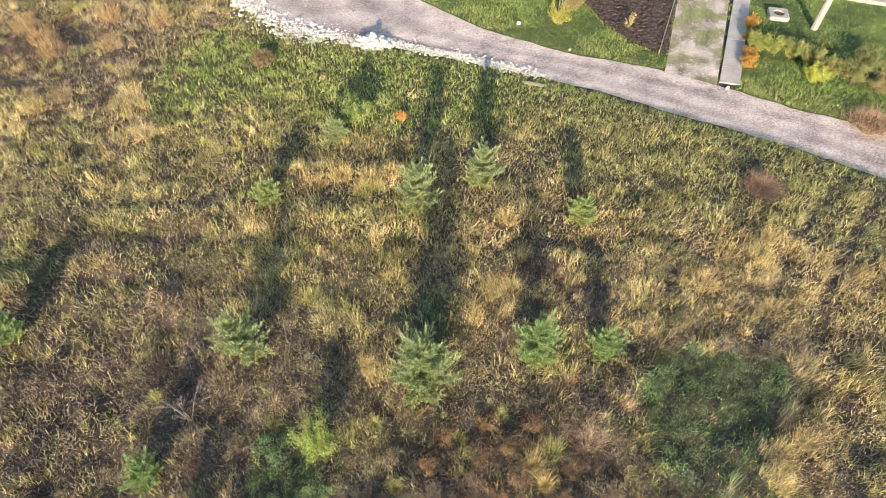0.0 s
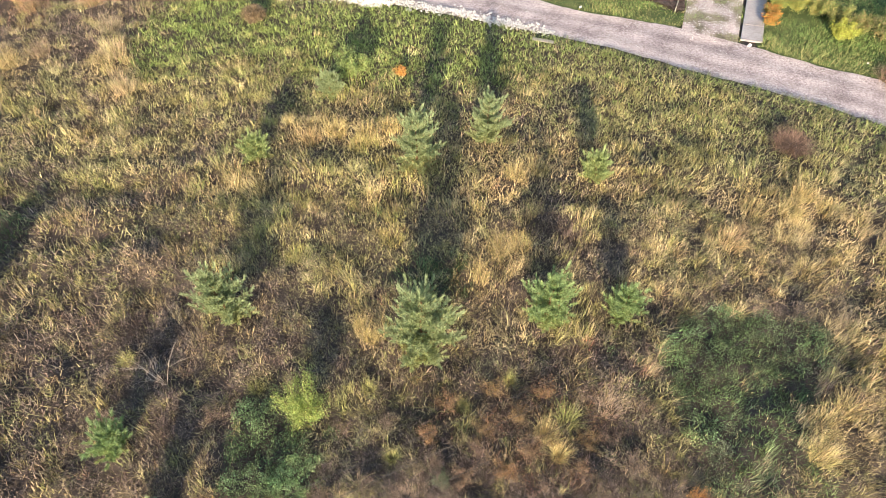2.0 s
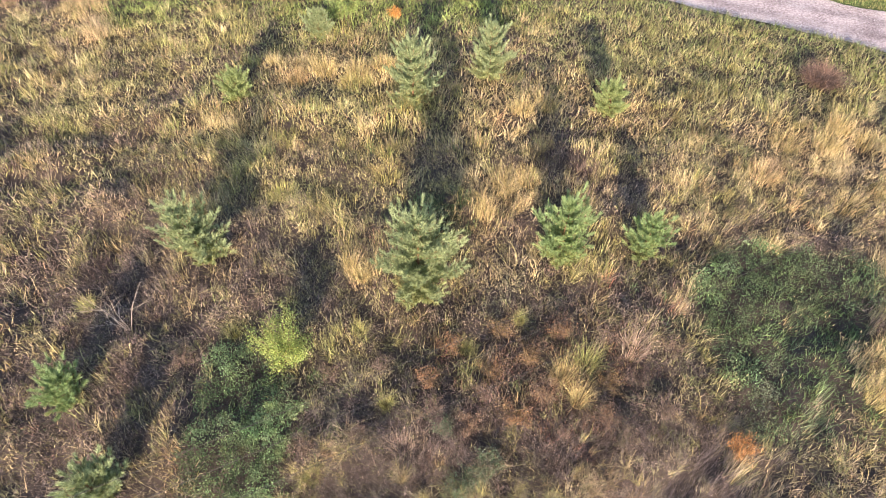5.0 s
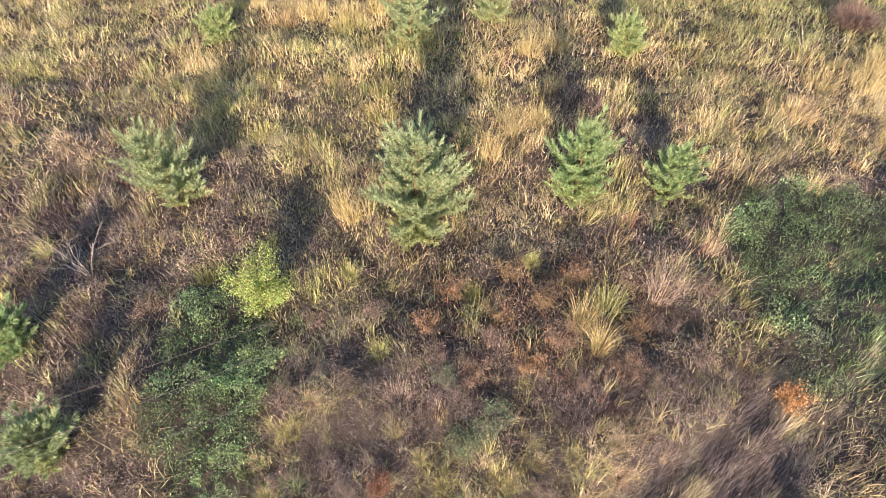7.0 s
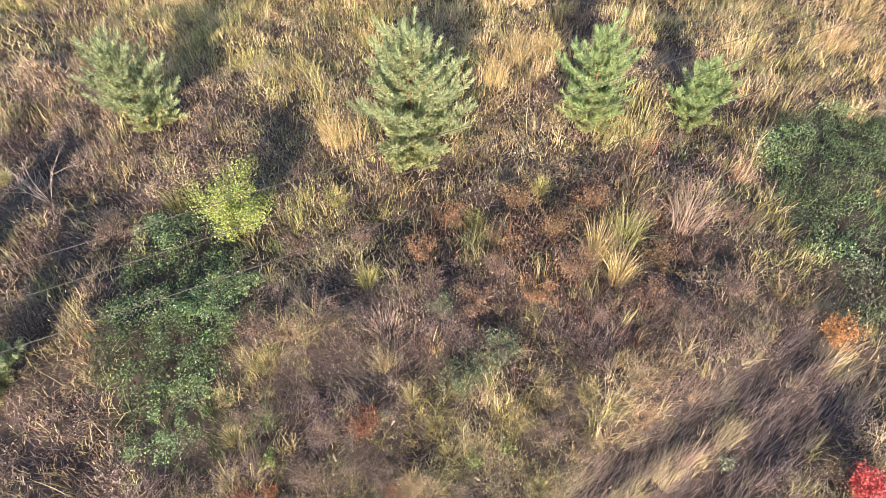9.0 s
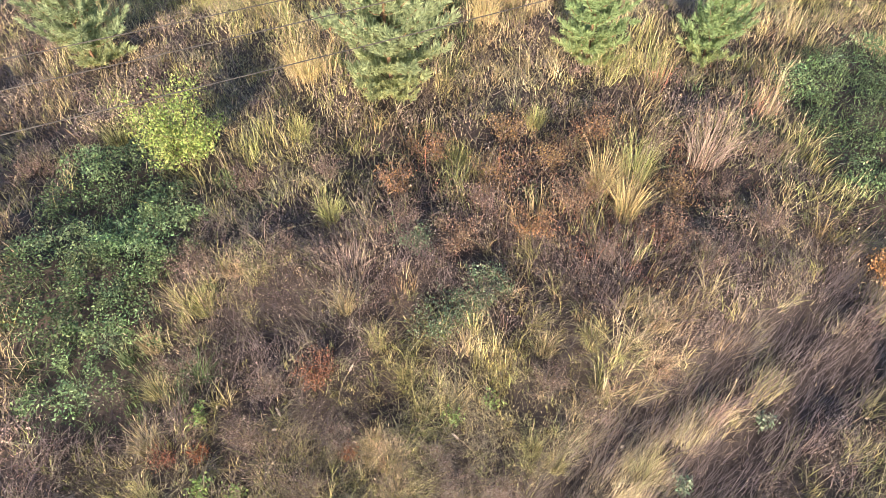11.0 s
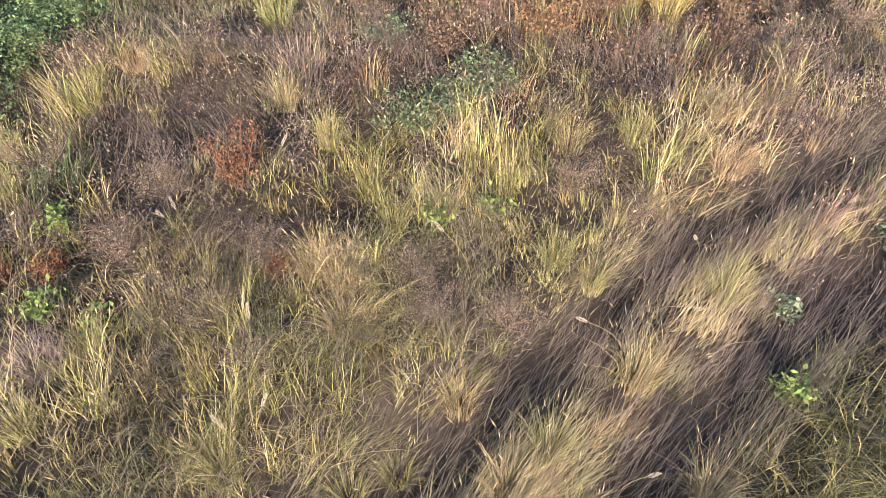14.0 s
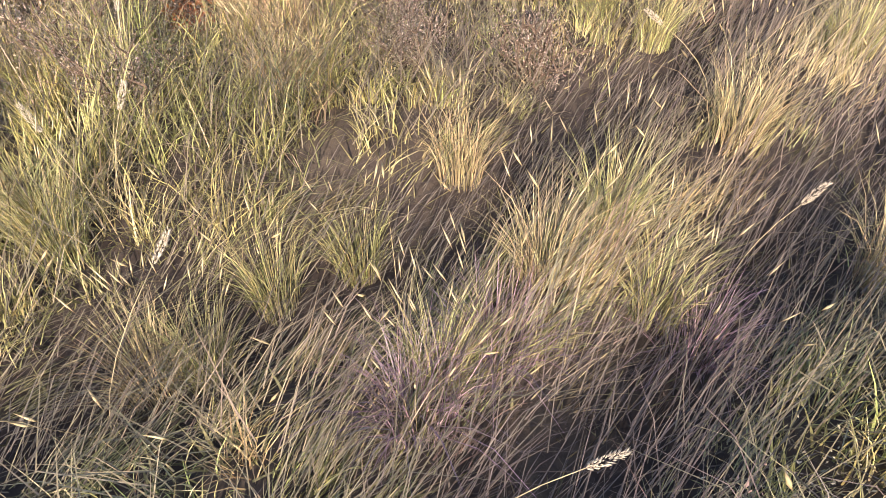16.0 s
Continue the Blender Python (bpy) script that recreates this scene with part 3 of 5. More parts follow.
    out.blades(root, h, np.full(m, width * 0.8), ln, a, tint[idx] * rng.uniform(0.6, 1.2, (m, 1)), min(2, seg))
    rep = np.repeat(np.arange(m), detail)
    k = rng.uniform(0.30, 1.05, len(rep))
    sp = 0.05 + 0.09 * k
    at = np.stack([root[rep, 0] + np.cos(a[rep]) * h[rep] * ln[rep] * k ** 2 + rng.normal(0, 1, len(rep)) * sp * 0.7,
                   root[rep, 1] + np.sin(a[rep]) * h[rep] * ln[rep] * k ** 2 + rng.normal(0, 1, len(rep)) * sp * 0.7, root[rep, 2] + h[rep] * k + rng.normal(0, 0.03, len(rep))], 1)
    fluffy = (rng.random(n) < 0.20)[idx][rep]
    out.leaves(at, (0.005 + (1.4 if width < 0.006 else 2.1) * width) * rng.uniform(0.7, 1.6, len(rep)), 0.4, np.where(fluffy[:, None], (0.41, 0.33, 0.265), tint[idx][rep]) * np.exp(rng.normal(0, 0.30, (len(rep), 1))), 0.25)
    # leafy forbs in level stands
    idx, root, a = spread(leafy, per * 4, reach * 1.6)
    m = len(idx)
    at = root + np.stack([np.zeros(m), np.zeros(m), tall[idx] * (1 - 0.6 * rng.random(m) ** 2)], 1)
    out.leaves(at, (0.030 + 0.9 * width) * rng.uniform(0.6, 1.4, m), 0.5, tint[idx] * np.exp(rng.normal(0, 0.32, (m, 1))), 0.6)
    # seed heads on some of the tall grass
    if seg > 1:
        pick = grassy & (kind != 8) & (rng.random(n) < np.where(kind == 0, 0.4, 0.1) * (0.35 if seg > 2 else 1))
        idx, root, a = spread(pick, 2, reach * 0.6)
        h = tall[idx] * rng.uniform(1.0, 1.35, len(idx))
        ln = lean_amt[idx] * 0.5
        col = np.array([0.55, 0.43, 0.24]) * np.exp(rng.normal(0, 0.2, (len(idx), 1)))
        out.blades(root, h, np.full(len(idx), width * 0.45), ln, a, col, 2)
        up = np.sqrt(np.clip(1 - (ln * 0.75) ** 2, 0.06, 1))
        tip = root + np.stack([np.cos(a) * h * ln, np.sin(a) * h * ln, h * up], 1) * 0.97
        d = np.stack([np.cos(a) * (0.3 + ln), np.sin(a) * (0.3 + ln), np.full(len(idx), 0.8)], 1)
        d /= np.linalg.norm(d, axis=1)[:, None]
        out.spikes(tip, d, rng.uniform(0.05, 0.10, len(idx)), np.full(len(idx), width * 0.9), col)
    ob = out.object(name, GRASS)
    return tagged(ob, "dry autumn meadow grass and weeds in straw, olive and brown", "grass", kind="stuff")


CLOSE_BOX, NEAR_BOX, MID_BOX = (-1.7, -1.6, 3.7, 2.2), (-4.5, -2.2, 6.8, 5.2), (-10.6, -2.8, 13.1, 14.4)
grow("meadow_grass", CLOSE_BOX, 66, 18, 0.0056, 3, 0.075, 10, None, 1.0, 0.60)
grow("tufted_grass", CLOSE_BOX, 22, 36, 0.0056, 3, 0.055, 9, None, 0.75, 0.80)
grow("meadow_grass", NEAR_BOX, 42, 14, 0.0080, 3, 0.085, 7, CLOSE_BOX, 1.0, 0.62)
grow("tufted_grass", NEAR_BOX, 15, 30, 0.0078, 3, 0.065, 7, CLOSE_BOX, 0.7, 0.84)
grow("meadow_grass", MID_BOX, 18, 19, 0.0125, 2, 0.13, 6, NEAR_BOX, 0.8, 0.95)
grow("meadow_grass", (-27, -2.8, 28, 33), 14, 26, 0.0165, 1, 0.17, 4, MID_BOX, 0.8, 0.8)
grow("meadow_grass", (-34, 32.6, -8, 39), 10, 18, 0.024, 1, 0.2, 3, None, 0.8, 1.0)
grow("meadow_grass", (-30, -16, 30, -2.8), 5, 14, 0.028, 1, 0.25, 2, None, 0.6)


def undergrowth(box, density, width, height, skip=None, pale=0.60):
    """Low growth that closes the gaps between the tufts."""
    x0, y0, x1, y1 = box
    n = int((x1 - x0) * (y1 - y0) * density)
    x, y = rng.uniform(x0, x1, n), rng.uniform(y0, y1, n)
    keep = ~on_hard(x, y) & (road_side(x, y) > 0.05)
    if skip:
        keep &= ~((x > skip[0]) & (x < skip[2]) & (y > skip[1]) & (y < skip[3]))
    x, y = x[keep], y[keep]
    w = mix_of(x, y)
    w /= w.sum(1)[:, None]
    kind = (rng.random(len(x))[:, None] > np.cumsum(w, 1)).sum(1).clip(0, len(BASE) - 1)
    earthy = np.where(np.isin(kind, (4, 5, 8)), 0.0, 0.4)[:, None]
    tint = (TINTS[kind] * (1 - earthy) + earthy * np.array([0.23, 0.18, 0.155])) * pale * np.exp(rng.normal(0, 0.35, (len(x), 1)))
    out = Pile()
    out.blades(np.stack([x, y, ground_z(x, y) - 0.01], 1), height * rng.uniform(0.5, 1.6, len(x)), width * rng.uniform(0.6, 1.4, len(x)), rng.uniform(0.3, 1.3, len(x)), rng.uniform(0, 6.28, len(x)), tint, 1)
    return tagged(out.object("undergrowth", GRASS), "low green and brown growth between the grass tufts", "grass", kind="stuff")


undergrowth(NEAR_BOX, 320, 0.010, 0.10)
undergrowth((-30, -16, 30, -2.2), 50, 0.05, 0.18)
undergrowth(MID_BOX, 300, 0.019, 0.15, NEAR_BOX, 0.85)
undergrowth((-27, -2.8, 28, 33), 170, 0.034, 0.20, MID_BOX, 0.92)


def make_lawn():
    """The mown lawn beyond the road: a green sheet under short blades."""
    xs, ys = np.linspace(-6, 40, 180), np.linspace(6, 48, 160)
    gx, gy = np.meshgrid(xs, ys)
    far = np.interp(gx, [p[0] for p in ROAD_FAR], [p[1] for p in ROAD_FAR])
    ok = (gy > far - 0.6) & ~((gx > line_x(DRIVE_LEFT, gy) + 0.3) & (gx < line_x(PATH_RIGHT, gy) - 0.4)) & ~on_bed(gx, gy)
    under = np.maximum(np.clip((far + 0.2 - gy) / 0.3, 0, 1), ((gx > line_x(DRIVE_LEFT, gy) - 0.1) & (gx < line_x(PATH_RIGHT, gy))) * 1.0)
    z = 0.03 + 0.05 * fbm(gx, gy, 0.8, 88) - 0.07 * under
    n = len(xs)
    i = (np.arange(len(ys) - 1)[:, None] * n + np.arange(n - 1)[None, :]).ravel()
    q = np.stack([i, i + 1, i + n + 1, i + n], 1)
    q = q[ok.ravel()[q].all(1)]
    ob = mesh_object("lawn", mesh_from("lawn", np.stack([gx, gy, z], 2).reshape(-1, 3), q, np.zeros((0, 3), int)), TURF)
    tagged(ob, "short green lawn beyond the road", "lawn", kind="structure")
    k = 250000
    x, y = rng.uniform(-4, 28, k), rng.uniform(17, 40, k)
    far = np.interp(x, [p[0] for p in ROAD_FAR], [p[1] for p in ROAD_FAR])
    keep = (y > far - 0.05 + 0.25 * fbm(x, y, 0.7, 97)) & ~on_hard(x, y)
    x, y = x[keep], y[keep]
    out = Pile()
    wild = fbm(x, y, 2.0, 93)
    edge = bell(y - np.interp(x, [p[0] for p in ROAD_FAR], [p[1] for p in ROAD_FAR]), 1.5)
    col = np.where((rng.random(len(x)) < 0.25 + 0.4 * edge)[:, None], (0.36, 0.33, 0.14), (0.20, 0.31, 0.09)) * np.exp(rng.normal(0, 0.3, (len(x), 1)))
    out.blades(np.stack([x, y, np.full(len(x), 0.03)], 1), (0.08 + 0.22 * np.clip(wild - 0.4, 0, 1) * 2) * rng.uniform(0.6, 1.4, len(x)), np.full(len(x), 0.017), rng.uniform(0.2, 1.0, len(x)), rng.uniform(0, 6.28, len(x)), col, 1)
    return tagged(out.object("lawn_grass", GRASS), "short green lawn grass", "grass", kind="stuff")


make_lawn()


# ---- young pines ----
def pine(place, top, radius, seed, tone, label, lean=(0, 0), oval=0.0):
    """A young pine: tapered trunk, whorls of rising limbs, shoots of long needles."""
    g = np.random.default_rng(seed)
    foot = float(ground_z(np.array([place[0]]), np.array([place[1]]))[0])
    height = top - foot + 0.06
    root = thing("pine_tree", (place[0], place[1], foot - 0.03), label, "tree", "young pines in the meadow")
    trunk, limbs, crown = Pile(), Pile(), Pile()
    ks = np.linspace(0, 1, 9)
    axis = np.stack([lean[0] * ks ** 1.5 + 0.02 * np.sin(ks * 7 + seed), lean[1] * ks ** 1.5 + 0.02 * np.cos(ks * 6), ks * height], 1)
    trunk.tube(axis, (0.028 * height * 0.55) * (1 - 0.85 * ks) + 0.004, (0.3, 0.18, 0.1), 7)
    shoots, ways, lens = [], [], []

    def axis_at(k):
        return np.array([np.interp(k, ks, axis[:, i]) for i in range(3)])

    whorls = max(6, int(height * 3.9))
    for i in range(whorls):
        k = min(0.93, 0.04 + 0.87 * i / (whorls - 1) + g.normal(0, 0.012))
        cone = (1.0 - k) ** 0.62 * (0.80 + 0.6 * min(1, k * 3.0)) * 1.0
        egg = math.sqrt(max(0.04, 1 - (2.1 * k - 0.85) ** 2)) * 1.0
        reach = radius * (cone * (1 - oval) + egg * oval)
        n = 6 if k < 0.85 else 4
        for j in range(n):
            a = 2 * math.pi * (j + 0.5 * (i % 2)) / n + g.normal(0, 0.25)
            L = max(0.10, reach * g.uniform(0.5, 1.15))
            lift = 0.30 + 1.15 * k + g.normal(0, 0.13)
            p0 = axis_at(k + g.normal(0, 0.012))
            d = np.array([math.cos(a), math.sin(a), 0])
            pts = [p0 + d * L * s + np.array([0, 0, 1]) * L * lift * s ** 1.5 for s in np.linspace(0, 1, 5)]
            limbs.tube(pts, np.linspace(0.010, 0.004, 5) * (0.6 + 0.3 * height), (0.3, 0.2, 0.12), 4)
            m = max(2, int(L / 0.11))
            for s in range(m):
                f = (s + 0.9) / m
                q = p0 + d * L * f + np.array([0, 0, 1]) * L * lift * f ** 1.5
                for side in ((-1, 1) if s < m - 1 else (0,)):
                    w = d * (0.45 if side else 0.8) + np.array([-d[1], d[0], 0]) * side * 0.60 + np.array([0, 0, 0.75 + 0.7 * k + g.normal(0, 0.25)])
                    w /= np.linalg.norm(w)
                    shoots.append(q)
                    ways.append(w)
                    lens.append(g.uniform(0.17, 0.30) * (0.75 + 0.12 * height))
    for j in range(5):
        shoots.append(axis[-1] - np.array([0, 0, 0.05]))
        w = np.array([g.normal(0, 0.35), g.normal(0, 0.35), 1.0])
        ways.append(w / np.linalg.norm(w))
        lens.append(0.26 + 0.04 * height)
    shoots, ways, lens = np.array(shoots), np.array(ways), np.array(lens)
    per = 74
    idx = np.repeat(np.arange(len(shoots)), per)
    k = g.random(len(idx))
    start = shoots[idx] + ways[idx] * (lens[idx] * k)[:, None]
    rnd = g.normal(0, 1, (len(idx), 3))
    out = rnd - ways[idx] * (rnd * ways[idx]).sum(1)[:, None]
    out /= np.linalg.norm(out, axis=1)[:, None]
    dirn = out * (0.80 - 0.35 * k)[:, None] + ways[idx] * (0.50 + 0.5 * k)[:, None]
    dirn /= np.linalg.norm(dirn, axis=1)[:, None]
    L = g.uniform(0.08, 0.14, len(idx))
    side = np.cross(dirn, g.normal(0, 1, (len(idx), 3)))
    side /= np.linalg.norm(side, axis=1)[:, None]
    wv = side * (g.uniform(0.007, 0.012, len(idx)))[:, None]
    v = np.stack([start - wv, start + wv, start + dirn * L[:, None]], 1)
    old = np.array([0.52, 0.49, 0.17])
    # the oldest, inner and lowest needles turn yellowish
    age = np.clip(1.0 - start[:, 2] / (0.45 * height), 0, 1)[:, None] * g.random((len(idx), 1)) * 0.9
    c = np.array(tone)[None, :] * np.exp(g.normal(0, 0.20, (len(idx), 1))) * (1 - age) + old * age
    crown.add(v.reshape(-1, 3), np.zeros((0, 4), int), np.arange(len(idx) * 3).reshape(-1, 3), np.repeat(c[:, None, :], 3, axis=1).reshape(-1, 3))
    trunk.object("trunk", BARK, root)
    limbs.object("limbwork", BARK, root)
    crown.object("crown", NEEDLE, root)
    return root


BLUE, MIDGREEN, PALE = (0.30, 0.36, 0.195), (0.265, 0.36, 0.165), (0.31, 0.375, 0.165)
pine((-0.62, 8.44), 3.75, 0.98, 1, BLUE, "tall young pine with bluish green needles among dry grass")
pine((3.12, 9.65), 3.0, 0.72, 2, MIDGREEN, "dense oval young pine, fresh green", oval=0.85)
pine((5.56, 10.06), 2.06, 0.53, 3, MIDGREEN, "small slim young pine, fresh green", oval=0.5)
pine((-6.62, 9.55), 2.62, 0.78, 4, BLUE, "bushy young pine leaning, its bare trunk showing", (-0.35, 0.15))
pine((-1.19, 16.5), 3.06, 0.83, 5, BLUE, "upright young pine with open bluish crown")
pine((1.5, 18.25), 2.69, 0.72, 6, BLUE, "upright young pine with its light leader showing")
pine((5.5, 16.06), 1.88, 0.53, 7, PALE, "small pale green young pine in dry grass")
pine((-8.75, 5.38), 1.56, 0.56, 8, MIDGREEN, "low round young pine in brown weeds", oval=0.7)
pine((-5.12, 21), 1.5, 0.5, 9, BLUE, "small spindly young pine with blue-green needles")
pine((-7.38, 16.88), 1.5, 0.53, 10, PALE, "thin yellowish green young pine")
pine((-15.38, 10.25), 1.62, 0.62, 11, MIDGREEN, "low young pine in the weeds")
pine((-7.19, 3.19), 1.69, 0.6, 12, BLUE, "low bluish young pine beside the weeds", oval=0.6)


# ---- shrubs, weeds and heaps in the meadow ----
def height_at(x, y):
    return float(ground_z(np.array([float(x)]), np.array([float(y)]))[0])


def leafy_shrub(name, place, height, radius, seed, tone, label, stems=14, per=90, leaf=0.055, category="shrub", upright=0.8, second=None, slim=0.55):
    """A bush of rising, forking stems set with small leaves."""
    g = np.random.default_rng(seed)
    place = settle(*place)
    root = thing(name, (place[0], place[1], height_at(*place) - 0.03), label, category)
    wood, leaves = Pile(), Pile()
    ends = []
    for i in range(stems):
        a = 2 * math.pi * i / stems + g.normal(0, 0.3)
        r = radius * g.uniform(0.25, 1.0)
        top = np.array([math.cos(a) * r, math.sin(a) * r, height * g.uniform(0.6, 1.0) * (1 - 0.3 * (r / radius) ** 2)])
        foot = np.array([math.cos(a), math.sin(a), 0]) * radius * 0.12
        pts = [foot * (1 - k) + np.array([top[0] * k ** (1 / upright), top[1] * k ** (1 / upright), top[2] * k]) + g.normal(0, 0.015, 3) for k in np.linspace(0, 1, 6)]
        wood.tube(pts, np.linspace(0.013, 0.003, 6) * (0.5 + 0.4 * height), (0.25, 0.18, 0.12), 4)
        ends.append(pts)
        for j in range(3):
            k = g.integers(2, 5)
            b = pts[k] + np.array([g.normal(0, 0.18), g.normal(0, 0.18), g.uniform(0.1, 0.3)]) * radius
            wood.tube([pts[k], (pts[k] + b) / 2 + g.normal(0, 0.01, 3), b], [0.006, 0.004, 0.002], (0.25, 0.18, 0.12), 3)
            ends.append([pts[k], (pts[k] + b) / 2, b])
    for pts in ends:
        pts = np.array(pts)
        n = per if len(pts) > 3 else per // 3
        k = g.uniform(0.25, 1.02, n) * (len(pts) - 1)
        i = np.clip(k.astype(int), 0, len(pts) - 2)
        at = pts[i] + (pts[i + 1] - pts[i]) * (k - i)[:, None] + g.normal(0, 0.05 * (0.5 + radius), (n, 3))
        at[:, 2] = np.maximum(at[:, 2], 0.05)
        c = np.where((g.random(n) < 0.4)[:, None], np.array(second or tone)[None], np.array(tone)[None]) * np.exp(g.normal(0, 0.28, (n, 1))) * np.exp(g.normal(0, 0.06, (n, 3)))
        leaves.leaves(at, leaf * g.uniform(0.6, 1.2, n), slim, c, 0.35)
    wood.object("stemwork", SHRUBWOOD, root)
    leaves.object("foliage", LEAF, root)
    return root


leafy_shrub("willow_shrub", (-4.0, 6.85), 1.6, 0.95, 31, (0.25, 0.33, 0.095), "yellow-green willow shrub with small leaves in dry grass", 22, 190, 0.046, "shrub", 0.8, (0.34, 0.38, 0.11))
leafy_shrub("willow_shrub", (-4.4, 22.6), 1.7, 1.0, 32, (0.26, 0.32, 0.11), "pale green leafy shrub at the meadow's edge", 16, 110, 0.08)
leafy_shrub("rust_weed", (-1.19, 2.9), 0.75, 0.34, 33, (0.26, 0.115, 0.065), "rust-red withered weed in brown grass", 14, 48, 0.027, "weed")
leafy_shrub("red_shrub", (6.35, 2.05), 0.8, 0.40, 34, (0.55, 0.12, 0.11), "small shrub with bright red autumn leaves", 14, 90, 0.045)
leafy_shrub("orange_weed", (7.04, 4.7), 0.75, 0.42, 35, (0.50, 0.26, 0.10), "orange autumn weed beside the wheel track", 12, 80, 0.035, "weed")
leafy_shrub("orange_weed", (-2.26, 22.9), 0.55, 0.40, 36, (0.55, 0.28, 0.08), "small orange autumn weed in grass", 10, 60, 0.06, "weed")
for k, (x, y, h, r) in enumerate(((3.06, 7.6, 0.85, 0.5), (1.2, 6.5, 0.75, 0.6), (0.62, 5.2, 0.65, 0.45), (0.16, 7.25, 0.75, 0.45), (2.2, 6.9, 0.8, 0.55), (2.5, 5.9, 0.75, 0.5),
                                  (1.8, 5.4, 0.7, 0.45), (4.2, 6.3, 0.75, 0.5), (3.9, 5.4, 0.7, 0.45), (-0.4, 6.3, 0.7, 0.4), (1.5, 7.6, 0.75, 0.45))):
    leafy_shrub("rust_weed", (x, y), h, r, 37 + 100 * k, ((0.36, 0.20, 0.095), (0.37, 0.24, 0.10), (0.28, 0.18, 0.115))[k % 3], "rust-orange withered weed among dry brown growth", 13, 60, 0.032, "weed", 0.75, (0.26, 0.19, 0.14))
leafy_shrub("green_forb", (1.11, 2.72), 0.42, 0.16, 41, (0.25, 0.34, 0.11), "single bright green leafy forb", 6, 13, 0.05, "forb")
leafy_shrub("green_forb", (0.6, 2.46), 0.42, 0.16, 42, (0.25, 0.34, 0.11), "single bright green leafy forb", 6, 13, 0.05, "forb")


def tussock(place, height, radius, seed, tone, label, count=420, width=0.010, splay=0.8):
    """One tussock of grass: splayed blades and some seed stalks from one root."""
    g = np.random.default_rng(seed)
    place = settle(*place)
    root = thing("grass_tussock", (place[0], place[1], height_at(*place) - 0.02), label, "tussock", "tussocks in the meadow")
    a, r = g.uniform(0, 2 * math.pi, count), radius * 0.45 * np.sqrt(g.random(count))
    foot = np.stack([np.cos(a) * r, np.sin(a) * r, np.zeros(count)], 1)
    c = np.array(tone)[None] * np.exp(g.normal(0, 0.32, (count, 1))) * np.exp(g.normal(0, 0.06, (count, 3)))
    out = Pile()
    out.blades(foot, height * g.uniform(0.45, 1.1, count), width * g.uniform(0.6, 1.2, count), g.uniform(0.1, 1.0, count) * splay, a + g.normal(0, 0.45, count), c, 3)
    out.object("blade_tuft", GRASS, root)
    n = max(6, count // 24)
    a, r = g.uniform(0, 2 * math.pi, n), radius * 0.4 * np.sqrt(g.random(n))
    foot = np.stack([np.cos(a) * r, np.sin(a) * r, np.zeros(n)], 1)
    h, ln = height * g.uniform(1.0, 1.35, n), g.uniform(0.05, 0.4, n)
    stalk = Pile()
    c = np.array([0.55, 0.44, 0.27]) * np.exp(g.normal(0, 0.2, (n, 1)))
    stalk.blades(foot, h, np.full(n, width * 0.5), ln, a, c, 2)
    tip = foot + np.stack([np.cos(a) * h * ln, np.sin(a) * h * ln, h * np.sqrt(1 - (ln * 0.75) ** 2)], 1) * 0.97
    d = np.stack([np.cos(a) * (0.2 + ln), np.sin(a) * (0.2 + ln), np.full(n, 0.9)], 1)
    d /= np.linalg.norm(d, axis=1)[:, None]
    stalk.spikes(tip, d, g.uniform(0.07, 0.13, n), np.full(n, width * 0.75), c)
    stalk.object("seed_stalk", GRASS, root)
    return root


